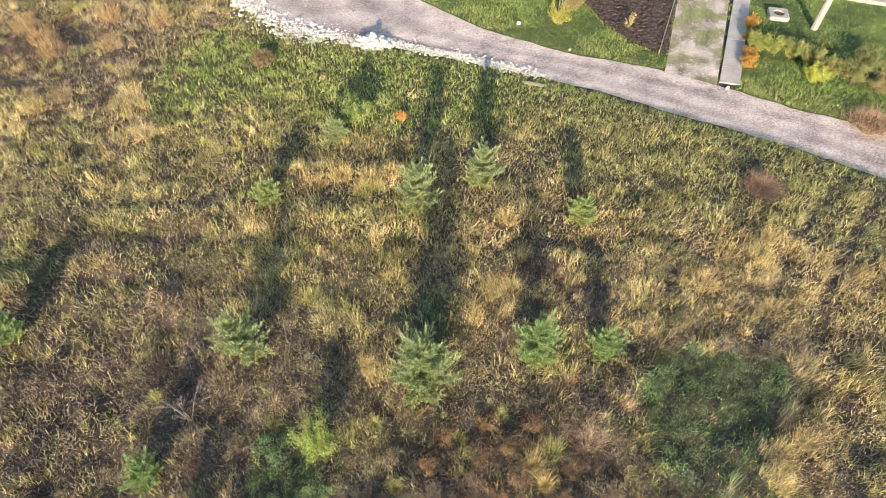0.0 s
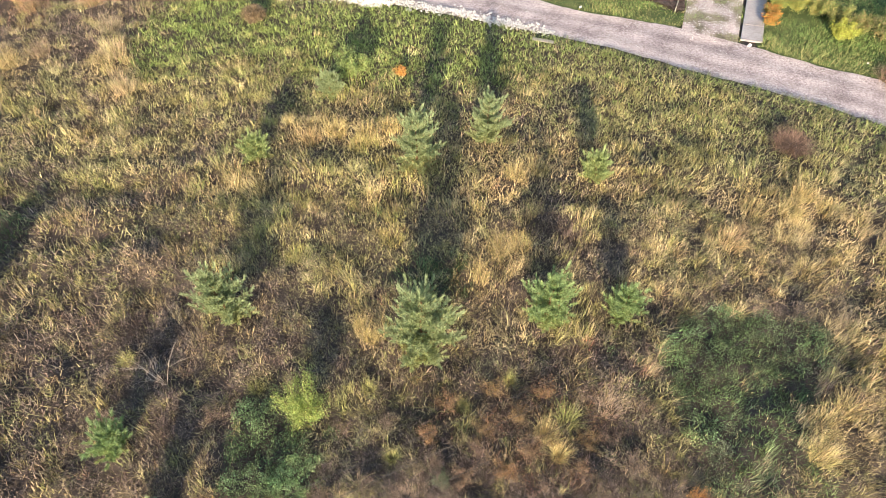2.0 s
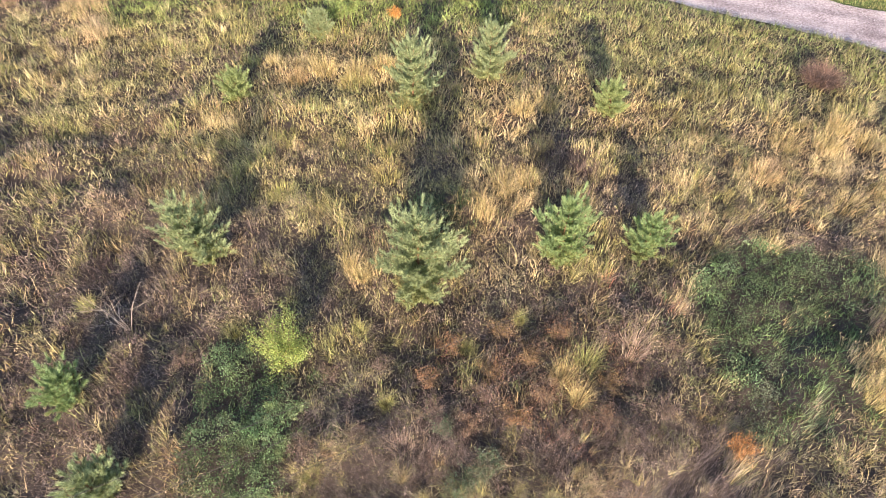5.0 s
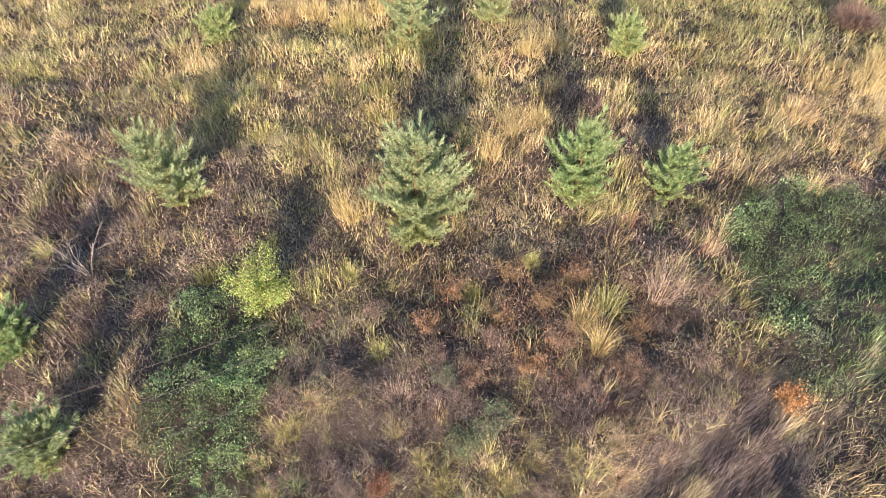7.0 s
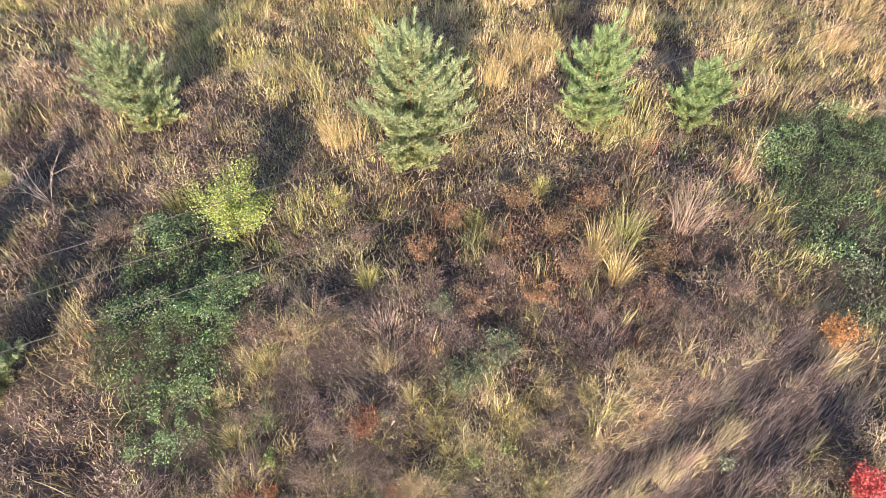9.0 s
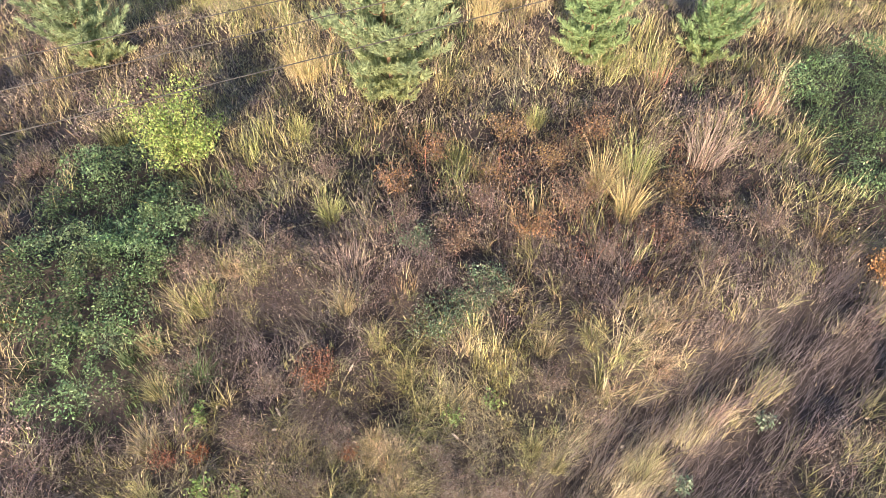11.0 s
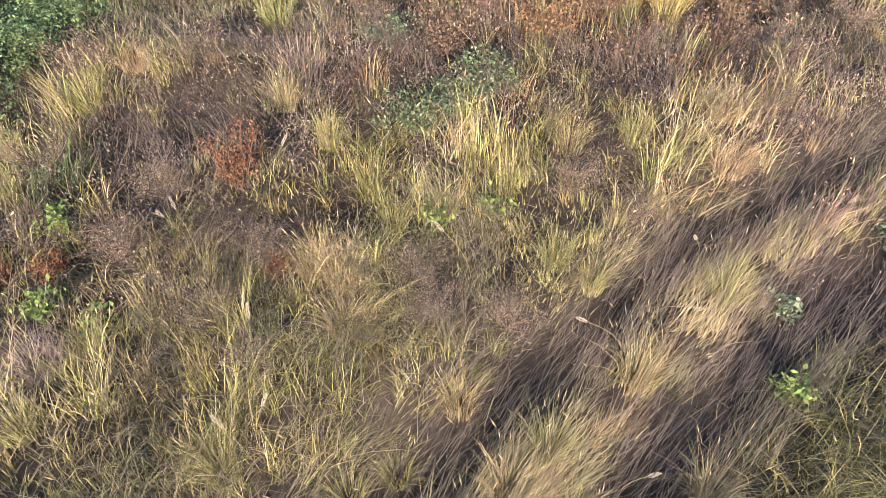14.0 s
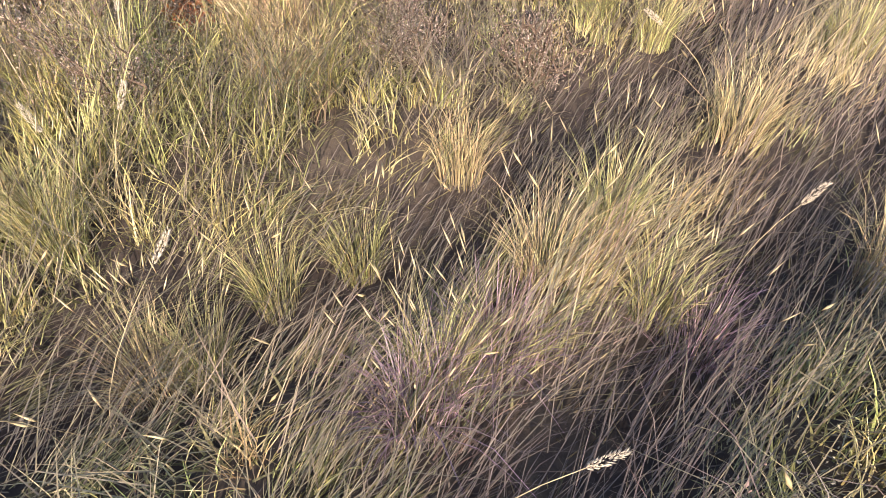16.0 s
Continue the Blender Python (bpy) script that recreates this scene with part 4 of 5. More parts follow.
STRAW, YOUNG, PINKISH = (0.50, 0.40, 0.19), (0.38, 0.38, 0.14), (0.42, 0.32, 0.25)
for x, y, h, r, seed, tone, label in (
        (3.63, 6.8, 0.85, 0.45, 201, YOUNG, "yellow-green tussock of tall grass among weeds"),
        (2.96, 6.4, 0.95, 0.30, 202, STRAW, "pale straw tussock with tall seed stalks"),
        (3.3, 5.8, 0.85, 0.30, 203, STRAW, "pale straw tussock with tall seed stalks"),
        (4.9, 7.2, 0.9, 0.50, 204, PINKISH, "pinkish dry tussock bent over sideways"),
        (-0.97, 4.7, 0.42, 0.45, 205, PINKISH, "tan matted tussock of old grass"),
        (-2.6, 9.6, 0.72, 0.40, 206, STRAW, "tall straw-yellow tussock beside the tall pine"),
        (-2.3, 9.2, 0.6, 0.30, 207, STRAW, "straw-yellow tussock beside the tall pine"),
        (10.1, 13.5, 0.85, 0.70, 208, (0.64, 0.48, 0.27), "broad pale straw tussock near the wheel track"),
        (11.4, 15.1, 0.85, 0.70, 209, STRAW, "broad straw-yellow tussock near the wheel track"),
        (12.6, 14.9, 0.9, 0.65, 210, STRAW, "broad straw-yellow tussock near the wheel track"),
        (13.4, 15.8, 0.9, 0.60, 211, STRAW, "straw-yellow tussock beside the wheel track"),
        (2.6, 16.4, 0.9, 0.60, 212, STRAW, "straw-yellow tussock before the slender pine"),
        (3.5, 16.9, 0.9, 0.60, 213, STRAW, "straw-yellow tussock before the slender pine"),
        (1.8, 12.9, 0.8, 0.50, 214, STRAW, "straw-yellow tussock in the middle of the meadow"),
        (2.6, 13.1, 0.8, 0.50, 215, (0.60, 0.46, 0.22), "golden tussock in the middle of the meadow"),
        (1.2, 11.7, 0.75, 0.45, 216, STRAW, "straw-yellow tussock behind the tall pine"),
        (-4.6, 18.8, 0.85, 0.60, 217, (0.58, 0.46, 0.21), "golden tussock in tall dry grass"),
        (-3.4, 18.6, 0.85, 0.60, 218, (0.58, 0.46, 0.21), "golden tussock in tall dry grass"),
        (-15.6, 23.8, 1.1, 0.80, 219, (0.58, 0.45, 0.28), "tall pale straw tussock in rank growth"),
        (-14.2, 21.2, 1.1, 0.70, 220, (0.58, 0.45, 0.28), "tall pale straw tussock in rank growth"),
        (-22.2, 28.8, 1.2, 0.90, 224, (0.42, 0.27, 0.15), "tall feathery rust-brown tussock in rank growth"),
        (-21.2, 27.6, 1.1, 0.80, 225, (0.38, 0.25, 0.15), "tall feathery rust-brown tussock in rank growth"),
        (-18.3, 28.4, 1.2, 0.85, 226, (0.46, 0.31, 0.17), "tall feathery tan tussock in rank growth"),
        (-19.4, 31.2, 1.2, 0.95, 227, (0.44, 0.28, 0.15), "tall feathery rust-brown tussock in rank growth"),
        (-16.4, 31.0, 1.1, 0.85, 228, (0.46, 0.31, 0.17), "tall feathery tan tussock in rank growth"),
        (-24.0, 30.3, 1.2, 0.95, 229, (0.42, 0.27, 0.15), "tall feathery rust-brown tussock in rank growth"),
        (-20.2, 23.0, 1.0, 0.85, 231, (0.56, 0.44, 0.22), "broad straw-yellow tussock in rank growth"),
        (-19.2, 24.0, 0.9, 0.70, 232, (0.34, 0.25, 0.17), "brown withered tussock in rank growth"),
        (-16.8, 26.3, 1.0, 0.80, 233, (0.52, 0.42, 0.27), "tall pale straw tussock in rank growth"),
        (-3.6, 18.0, 0.7, 0.60, 234, (0.52, 0.45, 0.18), "yellow tussock in tall dry grass"),
        (-2.4, 18.9, 0.7, 0.55, 235, (0.58, 0.46, 0.21), "golden tussock in tall dry grass"),
        (-5.6, 18.3, 0.7, 0.55, 236, (0.50, 0.36, 0.18), "reddish straw tussock in tall dry grass"),
        (-5.1, 12.5, 0.6, 0.60, 237, (0.46, 0.43, 0.15), "yellow-green tussock in a furrow of the meadow"),
        (-1.9, 13.3, 0.6, 0.55, 238, (0.50, 0.44, 0.17), "yellow-green tussock in a furrow of the meadow"),
        (14.3, 15.2, 0.8, 0.70, 239, STRAW, "broad straw-yellow tussock beside the wheel track"),
        (12.4, 12.3, 0.8, 0.65, 240, STRAW, "broad straw-yellow tussock beside the wheel track"),
        (11.0, 6.8, 0.85, 0.70, 221, STRAW, "windblown straw tussock beside the green patch"),
        (11.9, 7.3, 0.85, 0.65, 222, STRAW, "windblown straw tussock beside the green patch"),
        (10.6, 5.9, 0.8, 0.60, 223, (0.50, 0.42, 0.19), "windblown straw tussock beside the green patch")):
    tussock((x, y), h if y < 12 else 0.75 * h, r * (1.25 if y < 12 else 1.5), seed, tone if y < 12 else tuple(0.88 * c for c in tone), label, 260 if y < 12 else 330, 0.008 if y < 12 else 0.012, 0.9)

# upright tufts along the track and in the weeds
FRESH, GOLD = (0.40, 0.365, 0.165), (0.47, 0.38, 0.21)
for k, (x, y, h, r) in enumerate((
        (-0.22, -0.21, 0.50, 0.22), (-0.06, -0.16, 0.48, 0.18), (0.10, 0.17, 0.50, 0.18), (-0.43, 2.0, 0.45, 0.20), (1.6, 2.07, 0.45, 0.22),
        (1.89, 1.9, 0.45, 0.20), (0.80, 0.86, 0.42, 0.22), (-0.7, 0.26, 0.48, 0.24), (0.39, 0.36, 0.45, 0.18), (0.68, 2.68, 0.50, 0.22),
        (0.22, 2.6, 0.52, 0.22), (-0.03, 3.08, 0.55, 0.20), (-0.97, 4.02, 0.60, 0.20), (-0.48, 3.52, 0.55, 0.20), (2.5, 3.56, 0.50, 0.30),
        (1.86, 3.46, 0.48, 0.28), (1.27, 3.09, 0.45, 0.26), (-0.8, 0.4, 0.42, 0.25), (-0.38, 2.16, 0.45, 0.2), (-1.95, 1.2, 0.42, 0.22), (-2.1, 0.5, 0.42, 0.22), (-3.2, 2.0, 0.5, 0.3), (-3.3, 2.7, 0.52, 0.3), (-3.0, 1.3, 0.48, 0.28), (-3.6, 3.4, 0.5, 0.28))):
    tussock((x, y), 0.8 * h, r, 230 + k, FRESH if k % 3 else GOLD, "upright yellow-green tuft of grass beside the track" if y < 1.2 else "upright yellow-green tuft of grass among dry weeds", 260, 0.0042, 0.75)
for k, (x, y, h, r) in enumerate(((1.38, 0.48, 0.40, 0.2), (1.08, 0.2, 0.38, 0.2), (1.46, 0.05, 0.40, 0.2), (2.07, 1.05, 0.42, 0.25), (0.72, -0.25, 0.36, 0.16), (2.35, 0.2, 0.42, 0.22), (2.9, 1.75, 0.42, 0.25))):
    tussock((x, y), h, r, 260 + k, GOLD if k % 2 else FRESH, "straw-yellow tuft of grass between the wheel tracks", 240, 0.0042, 1.0)
for k, (x, y) in enumerate(((0.9, -0.13), (1.58, -0.07), (0.64, -0.38), (-2.2, 1.0))):
    tussock((x, y), 0.32, 0.28, 270 + k, (0.34, 0.235, 0.275), "low purplish mat of withered stems", 300, 0.0045, 1.3)
for k, (x, y) in enumerate(((-0.05, 1.43), (-0.15, 1.92), (3.35, 3.21), (3.41, 3.8), (-2.69, 4.56))):
    tussock((x, y), 0.34, 0.32, 280 + k, (0.56, 0.42, 0.27), "tan matted tuft of old grass", 380, 0.0045, 1.25)

# withered weeds with fluffy grey heads
for k, (x, y, h, r) in enumerate(((-1.99, 2.07, 0.5, 0.3), (-1.8, 2.8, 0.5, 0.26), (-3.07, 3.03, 0.5, 0.28), (1.85, 2.95, 0.42, 0.25), (1.18, 1.56, 0.42, 0.24), (0.56, 1.6, 0.42, 0.22),
                                  (-0.81, 2.15, 0.45, 0.24), (0.45, 1.95, 0.4, 0.22), (2.35, 2.7, 0.42, 0.25), (-0.7, 1.1, 0.42, 0.24), (-1.1, 1.5, 0.45, 0.25))):
    leafy_shrub("withered_weed", (x, y), h, r * 1.45, 300 + k, (0.38, 0.30, 0.25), "withered weed with fluffy grey-brown seed heads", 16, 150, 0.0095, "weed", 0.6, (0.46, 0.38, 0.32), 0.5)
for k, (x, y) in enumerate(((-2.37, 1.45), (-1.95, 1.4), (-2.64, 2.33), (3.12, 0.93))):
    leafy_shrub("green_forb", (x, y), 0.36, 0.14, 330 + k, (0.23, 0.32, 0.10), "small bright green leafy forb among dry stems", 6, 22, 0.05, "forb")
for k, (x, y, h, r) in enumerate(((-3.3, 4.6, 0.5, 0.3), (-2.0, 5.0, 0.5, 0.3), (-0.2, 5.6, 0.5, 0.3), (1.0, 5.9, 0.5, 0.28), (2.9, 5.0, 0.5, 0.3), (4.4, 4.9, 0.55, 0.35), (5.4, 5.6, 0.55, 0.35),
                                  (5.0, 6.4, 0.55, 0.35), (4.2, 7.6, 0.6, 0.35), (5.9, 7.2, 0.55, 0.35), (-2.9, 6.4, 0.5, 0.3), (-1.6, 6.6, 0.5, 0.3), (-6.6, 6.6, 0.6, 0.4), (-7.4, 4.6, 0.6, 0.4), (-9.4, 6.2, 0.6, 0.4))):
    leafy_shrub("withered_weed", (x, y), h, r * 1.4, 360 + k, (0.40, 0.30, 0.25), "withered weed with fluffy pinkish brown seed heads", 14, 70, 0.017, "weed", 0.6, (0.33, 0.24, 0.19), 0.5)
for k, (x, y, h, r) in enumerate(((-1.4, 5.7, 0.45, 0.3), (0.6, 7.2, 0.45, 0.3), (2.0, 8.0, 0.45, 0.3), (-2.2, 7.6, 0.45, 0.32), (-5.6, 7.6, 0.45, 0.35), (-9.6, 8.2, 0.5, 0.4), (-3.0, 4.0, 0.45, 0.3))):
    tussock((x, y), h, r, 380 + k, (0.40, 0.385, 0.15), "yellow-green tuft of grass among dry weeds", 280, 0.007, 0.9)
for k, (x, y) in enumerate(((-0.7, 2.0), (-2.52, 1.87))):
    leafy_shrub("rust_weed", (x, y), 0.36, 0.12, 340 + k, (0.33, 0.13, 0.06), "small orange-red withered weed", 6, 50, 0.026, "weed")
for k, (x, y, r) in enumerate(((0.37, 3.83, 0.5), (1.1, 4.4, 0.45), (0.75, 4.1, 0.5), (0.04, 5.1, 0.35))):
    leafy_shrub("green_forb", (x, y), 0.34, r, 350 + k, (0.13, 0.19, 0.10), "low grey-green leafy forb spreading among weeds", 16, 60, 0.035, "forb", 0.7, (0.24, 0.27, 0.17))


def seed_stalk(place, height, way, lean, seed):
    """One tall stalk with a pale, brush-like head."""
    g = np.random.default_rng(seed)
    place = settle(*place)
    root = thing("seed_stalk", (place[0], place[1], height_at(*place) - 0.02), "tall dry stalk with a pale brush-like seed head", "grass", "pale seed heads")
    d = np.array([math.cos(way), math.sin(way), 0.0])
    pts = [d * height * lean * k ** 2 + np.array([0, 0, height * k]) for k in np.linspace(0, 1, 6)]
    stem = Pile()
    stem.tube(pts, np.linspace(0.002, 0.0013, 6), (0.55, 0.45, 0.28), 4)
    stem.object("stem", GRASS, root)
    up = pts[-1] - pts[-2]
    up /= np.linalg.norm(up)
    head = Pile()
    n = 150
    k = g.random(n)
    out = g.normal(0, 1, (n, 3))
    out -= (out @ up)[:, None] * up
    out /= np.linalg.norm(out, axis=1)[:, None]
    at = pts[-1] + up * (k * 0.11)[:, None] + out * (0.007 * np.sin(math.pi * (0.1 + 0.85 * k)))[:, None]
    way3 = up * 0.8 + out * 0.5
    head.spikes(at, way3 / np.linalg.norm(way3, axis=1)[:, None], g.uniform(0.010, 0.018, n), np.full(n, 0.0016), np.array([0.62, 0.53, 0.42]) * np.exp(g.normal(0, 0.12, (n, 1))))
    head.object("seed_head", GRASS, root)


for k, (x, y) in enumerate(((-0.55, 0.50), (-0.48, 0.30), (-0.41, -0.44), (-0.26, -0.43), (2.03, 1.3), (1.81, 0.25), (-0.64, 0.95), (2.84, 2.2), (0.78, -0.74), (-1.3, 2.0), (-1.5, 2.2), (-0.9, 2.7), (0.9, 2.0), (2.3, 1.6))):
    seed_stalk((x, y), 0.44 + 0.03 * (k % 4), 0.4 + 2.3 * k, 0.25 + 0.12 * (k % 5), 400 + k)

leafy_shrub("grey_forb", (3.4, 1.7), 0.35, 0.16, 43, (0.24, 0.30, 0.19), "small grey-green leafy forb in the wheel track", 7, 24, 0.05, "forb")
leafy_shrub("grey_forb", (4.6, 2.5), 0.35, 0.14, 44, (0.25, 0.30, 0.20), "small grey-green leafy forb in the wheel track", 7, 22, 0.05, "forb")
leafy_shrub("rust_weed", (-2.9, 1.75), 0.45, 0.22, 45, (0.28, 0.12, 0.075), "small rust-red withered weed in grass", 8, 30, 0.026, "weed")


def bare_shrub(place, height, seed, label):
    """A dead, forked shrub with no leaves."""
    g = np.random.default_rng(seed)
    place = settle(*place)
    root = thing("dead_shrub", (place[0], place[1], height_at(*place) - 0.03), label, "shrub")

    def fork(p, d, length, r, depth):
        pts = [p]
        for i in range(4):
            d = d + g.normal(0, 0.10, 3)
            d /= np.linalg.norm(d)
            pts.append(pts[-1] + d * length / 4)
        limb = Pile()
        limb.tube(pts, np.linspace(r, r * 0.55, 5), (0.5, 0.42, 0.35), 5)
        out.append(limb)
        if depth:
            for j in range(3):
                k = g.integers(2, 5)
                nd = d + g.normal(0, 0.42, 3) + np.array([0, 0, 0.15])
                fork(pts[k], nd / np.linalg.norm(nd), length * g.uniform(0.55, 0.8), r * 0.55, depth - 1)

    for a in (2.4, 2.9, 2.0, 1.2, 3.5):
        out = []
        fork(np.array([0.0, 0, 0]), np.array([math.cos(a) * 0.7, math.sin(a) * 0.4, 0.75]), height * g.uniform(0.45, 0.65), 0.008, 2)
        whole = Pile()
        for limb in out:
            whole.add(limb.v[0], limb.q[0], limb.t[0], limb.c[0])
        whole.object("limb", DEADWOOD, root)
    return root


bare_shrub((-8.2, 7.5), 1.35, 51, "leafless dead shrub with pale forked branches")


def heap(name, place, radius, height, mat, tints, seed, label, category, straws, length, width):
    """A loose heap: a low mound bristling with stalks."""
    g = np.random.default_rng(seed)
    place = settle(*place)
    root = thing(name, (place[0], place[1], height_at(*place) - 0.03), label, category)
    bm = bmesh.new()
    bmesh.ops.create_icosphere(bm, subdivisions=3, radius=1.0)
    for v in bm.verts:
        n = 0.82 + 0.36 * noise.noise(v.co * 2.2 + Vector((seed, 0, 0)))
        v.co = Vector((v.co.x * radius * n, v.co.y * radius * n, max(0.0, v.co.z) * height * n))
    part("mound", bm, mat, root)
    a, r = g.uniform(0, 2 * math.pi, straws), np.sqrt(g.random(straws)) * radius
    z = height * np.sqrt(np.clip(1 - (r / radius) ** 2, 0, 1)) * 0.9
    top = Pile()
    c = np.array(tints)[g.integers(0, len(tints), straws)] * np.exp(g.normal(0, 0.25, (straws, 1)))
    top.blades(np.stack([np.cos(a) * r, np.sin(a) * r, z], 1), length * g.uniform(0.4, 1.2, straws), np.full(straws, width), g.uniform(0.8, 1.5, straws), a + g.normal(0, 1.0, straws), c, 2)
    top.object("straw", GRASS, root)
    return root


HAY = noisy("old_hay", [(0.3, (0.08, 0.055, 0.035)), (0.6, (0.19, 0.135, 0.08)), (0.8, (0.28, 0.21, 0.13))], 6.0, 0.95, 0.8)
heap("hay_heap", (-9.9, 27.4), 0.62, 0.6, HAY, [(0.30, 0.22, 0.13), (0.20, 0.14, 0.085)], 61, "small brown heap of old hay", "heap", 1500, 0.2, 0.016)
heap("brush_heap", (13.9, 18.6), 0.60, 0.28, HAY, [(0.26, 0.16, 0.12), (0.36, 0.24, 0.17), (0.14, 0.09, 0.07)], 62, "reddish brown heap of dry cut stalks", "heap", 1100, 0.6, 0.018)
heap("brush_heap", (20.9, 23.6), 1.0, 0.5, HAY, [(0.38, 0.24, 0.17), (0.45, 0.3, 0.2)], 63, "brown heap of cut stalks beside the road", "heap", 700, 0.55, 0.022)

# ---- beyond the road ----
strip("driveway", DRIVE_LEFT, DRIVE_RIGHT, 0.06, GRAVEL, "pale crushed-stone driveway with weeds", "driveway", 30, 0.1, 0.9)


def slab_path():
    """A walk of cast concrete slabs."""
    root = tagged(new("pavement"), "narrow cast concrete garden path", "path", kind="structure")
    ys = [26.9, 28.3, 31.0, 33.8, 36.6, 40.0]
    for a, b in zip(ys[:-1], ys[1:]):
        bm = bmesh.new()
        a, b = a + 0.02, b - 0.02
        low = [(line_x(PATH_LEFT, a), a), (line_x(PATH_RIGHT, a), a - 0.2), (line_x(PATH_RIGHT, b), b - 0.2), (line_x(PATH_LEFT, b), b)]
        vs = [bm.verts.new((float(x), float(y), z)) for z in (0.0, 0.09) for x, y in low]
        for f in ([4, 5, 6, 7], [0, 1, 5, 4], [1, 2, 6, 5], [2, 3, 7, 6], [3, 0, 4, 7]):
            bm.faces.new([vs[i] for i in f])
        bmesh.ops.bevel(bm, geom=list(bm.edges), offset=0.01, segments=1, affect="EDGES")
        part("slab", bm, PATHSTONE, root)
    return root


slab_path()


def garden_bed():
    """Freshly dug dark earth, in clods."""
    xs, ys = np.linspace(6.2, 14.6, 150), np.linspace(29.2, 38, 150)
    gx, gy = np.meshgrid(xs, ys)
    z = 0.02 + 0.20 * fbm(gx, gy, 0.26, 71, 3) + 0.03 * np.sin(gx * 4.2 - gy * 1.3)
    ok = on_bed(gx, gy)
    n = len(xs)
    i = (np.arange(n - 1)[:, None] * n + np.arange(n - 1)[None, :]).ravel()
    q = np.stack([i, i + 1, i + n + 1, i + n], 1)
    flat = ok.ravel()
    q = q[flat[q].all(1)]
    ob = mesh_object("garden_bed", mesh_from("garden_bed", np.stack([gx, gy, z], 2).reshape(-1, 3), q, np.zeros((0, 3), int)), SOIL)
    return tagged(ob, "dug garden bed of dark brown soil", "garden bed", kind="structure")


garden_bed()


def box_part(name, size, at, mat, parent, bevel=0.015, turn=0.0, label=""):
    bm = bmesh.new()
    bmesh.ops.create_cube(bm, size=1.0)
    bmesh.ops.scale(bm, vec=size, verts=bm.verts)
    bmesh.ops.bevel(bm, geom=list(bm.edges), offset=bevel, segments=2, affect="EDGES")
    ob = part(name, bm, mat, parent, label)
    ob.matrix_basis = pose(*at, 0, 0, turn)
    return ob


edge = thing("bed_edging", (12.75, 32.4, 0.0), "weathered grey board edging the dug bed", "edging", turn=69.6)
for k in range(3):
    box_part("board", (2.08, 0.05, 0.26), (-2.1 + 2.1 * k, 0, 0.10), PLANK, edge)

pole = thing("utility_pole", (21.3, 32.3, 0.0), "tapered pale concrete utility pole standing on the lawn", "pole")
bm = bmesh.new()
bmesh.ops.create_cone(bm, cap_ends=True, segments=8, radius1=0.19, radius2=0.11, depth=9.0)
bmesh.ops.translate(bm, vec=(0, 0, 4.45), verts=bm.verts)
part("shaft", bm, CONCRETE, pole)
crossarm = box_part("crossarm", (1.5, 0.09, 0.11), (0, 0, 8.5), CONCRETE, pole)
for k in (-0.65, 0.0, 0.65):
    bm = bmesh.new()
    bmesh.ops.create_cone(bm, cap_ends=True, segments=10, radius1=0.05, radius2=0.035, depth=0.16)
    insulator = part("insulator", bm, STONE, crossarm)
    insulator.location = (k, 0, 0.13)

well = thing("well_cover", (19.55, 33.55, 0.0), "pale square concrete well cover with a round dark opening", "well cover", turn=-10)
bm = bmesh.new()
n = 24
outer = [(math.copysign(min(abs(math.cos(t)) * 1.42, 1), math.cos(t)) * 0.55, math.copysign(min(abs(math.sin(t)) * 1.42, 1), math.sin(t)) * 0.55) for t in (2 * math.pi * (k + 0.5) / n for k in range(n))]
inner = [(math.cos(t) * 0.33, math.sin(t) * 0.33) for t in (2 * math.pi * (k + 0.5) / n for k in range(n))]
rings = [[bm.verts.new((x, y, z)) for x, y in ring] for ring, z in ((outer, -0.02), (outer, 0.30), (inner, 0.30), (inner, 0.05))]
for a, b in zip(rings[:-1], rings[1:]):
    for k in range(n):
        bm.faces.new([a[k], a[(k + 1) % n], b[(k + 1) % n], b[k]])
part("slab", bm, CONCRETE, well)
# dark disc stands in for the shade down the open hole
bm = bmesh.new()
bmesh.ops.create_circle(bm, cap_ends=True, segments=24, radius=0.33)
hole_disc = part("hole_disc", bm, WIRE, well, "dark sunken disc standing for the shaded hole")
hole_disc.location = (0, 0, 0.2)

kerb = tagged(new("kerb"), "pale concrete kerb along the lawn", "kerb", kind="structure")
for k in range(6):
    box_part("kerbstone", (1.96, 0.35, 0.30), (24.6 + 2.0 * k * 0.962, 35.75 - 2.0 * k * 0.275, 0.12), CONCRETE, kerb, 0.02, -16)

board = thing("loose_board", (4.45, 26.05, 0.03), "grey weathered board lying in the grass", "board", turn=-15)
box_part("plank", (1.05, 0.22, 0.05), (0, 0, 0.24), PLANK, board)
stand = thing("garden_stand", (6.7, 33.5, 0.0), "small white-topped garden stand on stick legs", "stand", turn=20)
box_part("top", (0.55, 0.4, 0.05), (0, 0, 0.9), STONE, stand)
for x, y in ((-0.2, -0.14), (0.2, -0.14), (-0.2, 0.14), (0.2, 0.14)):
    box_part("leg", (0.05, 0.05, 0.9), (x, y, 0.45), PLANK, stand, 0.006)

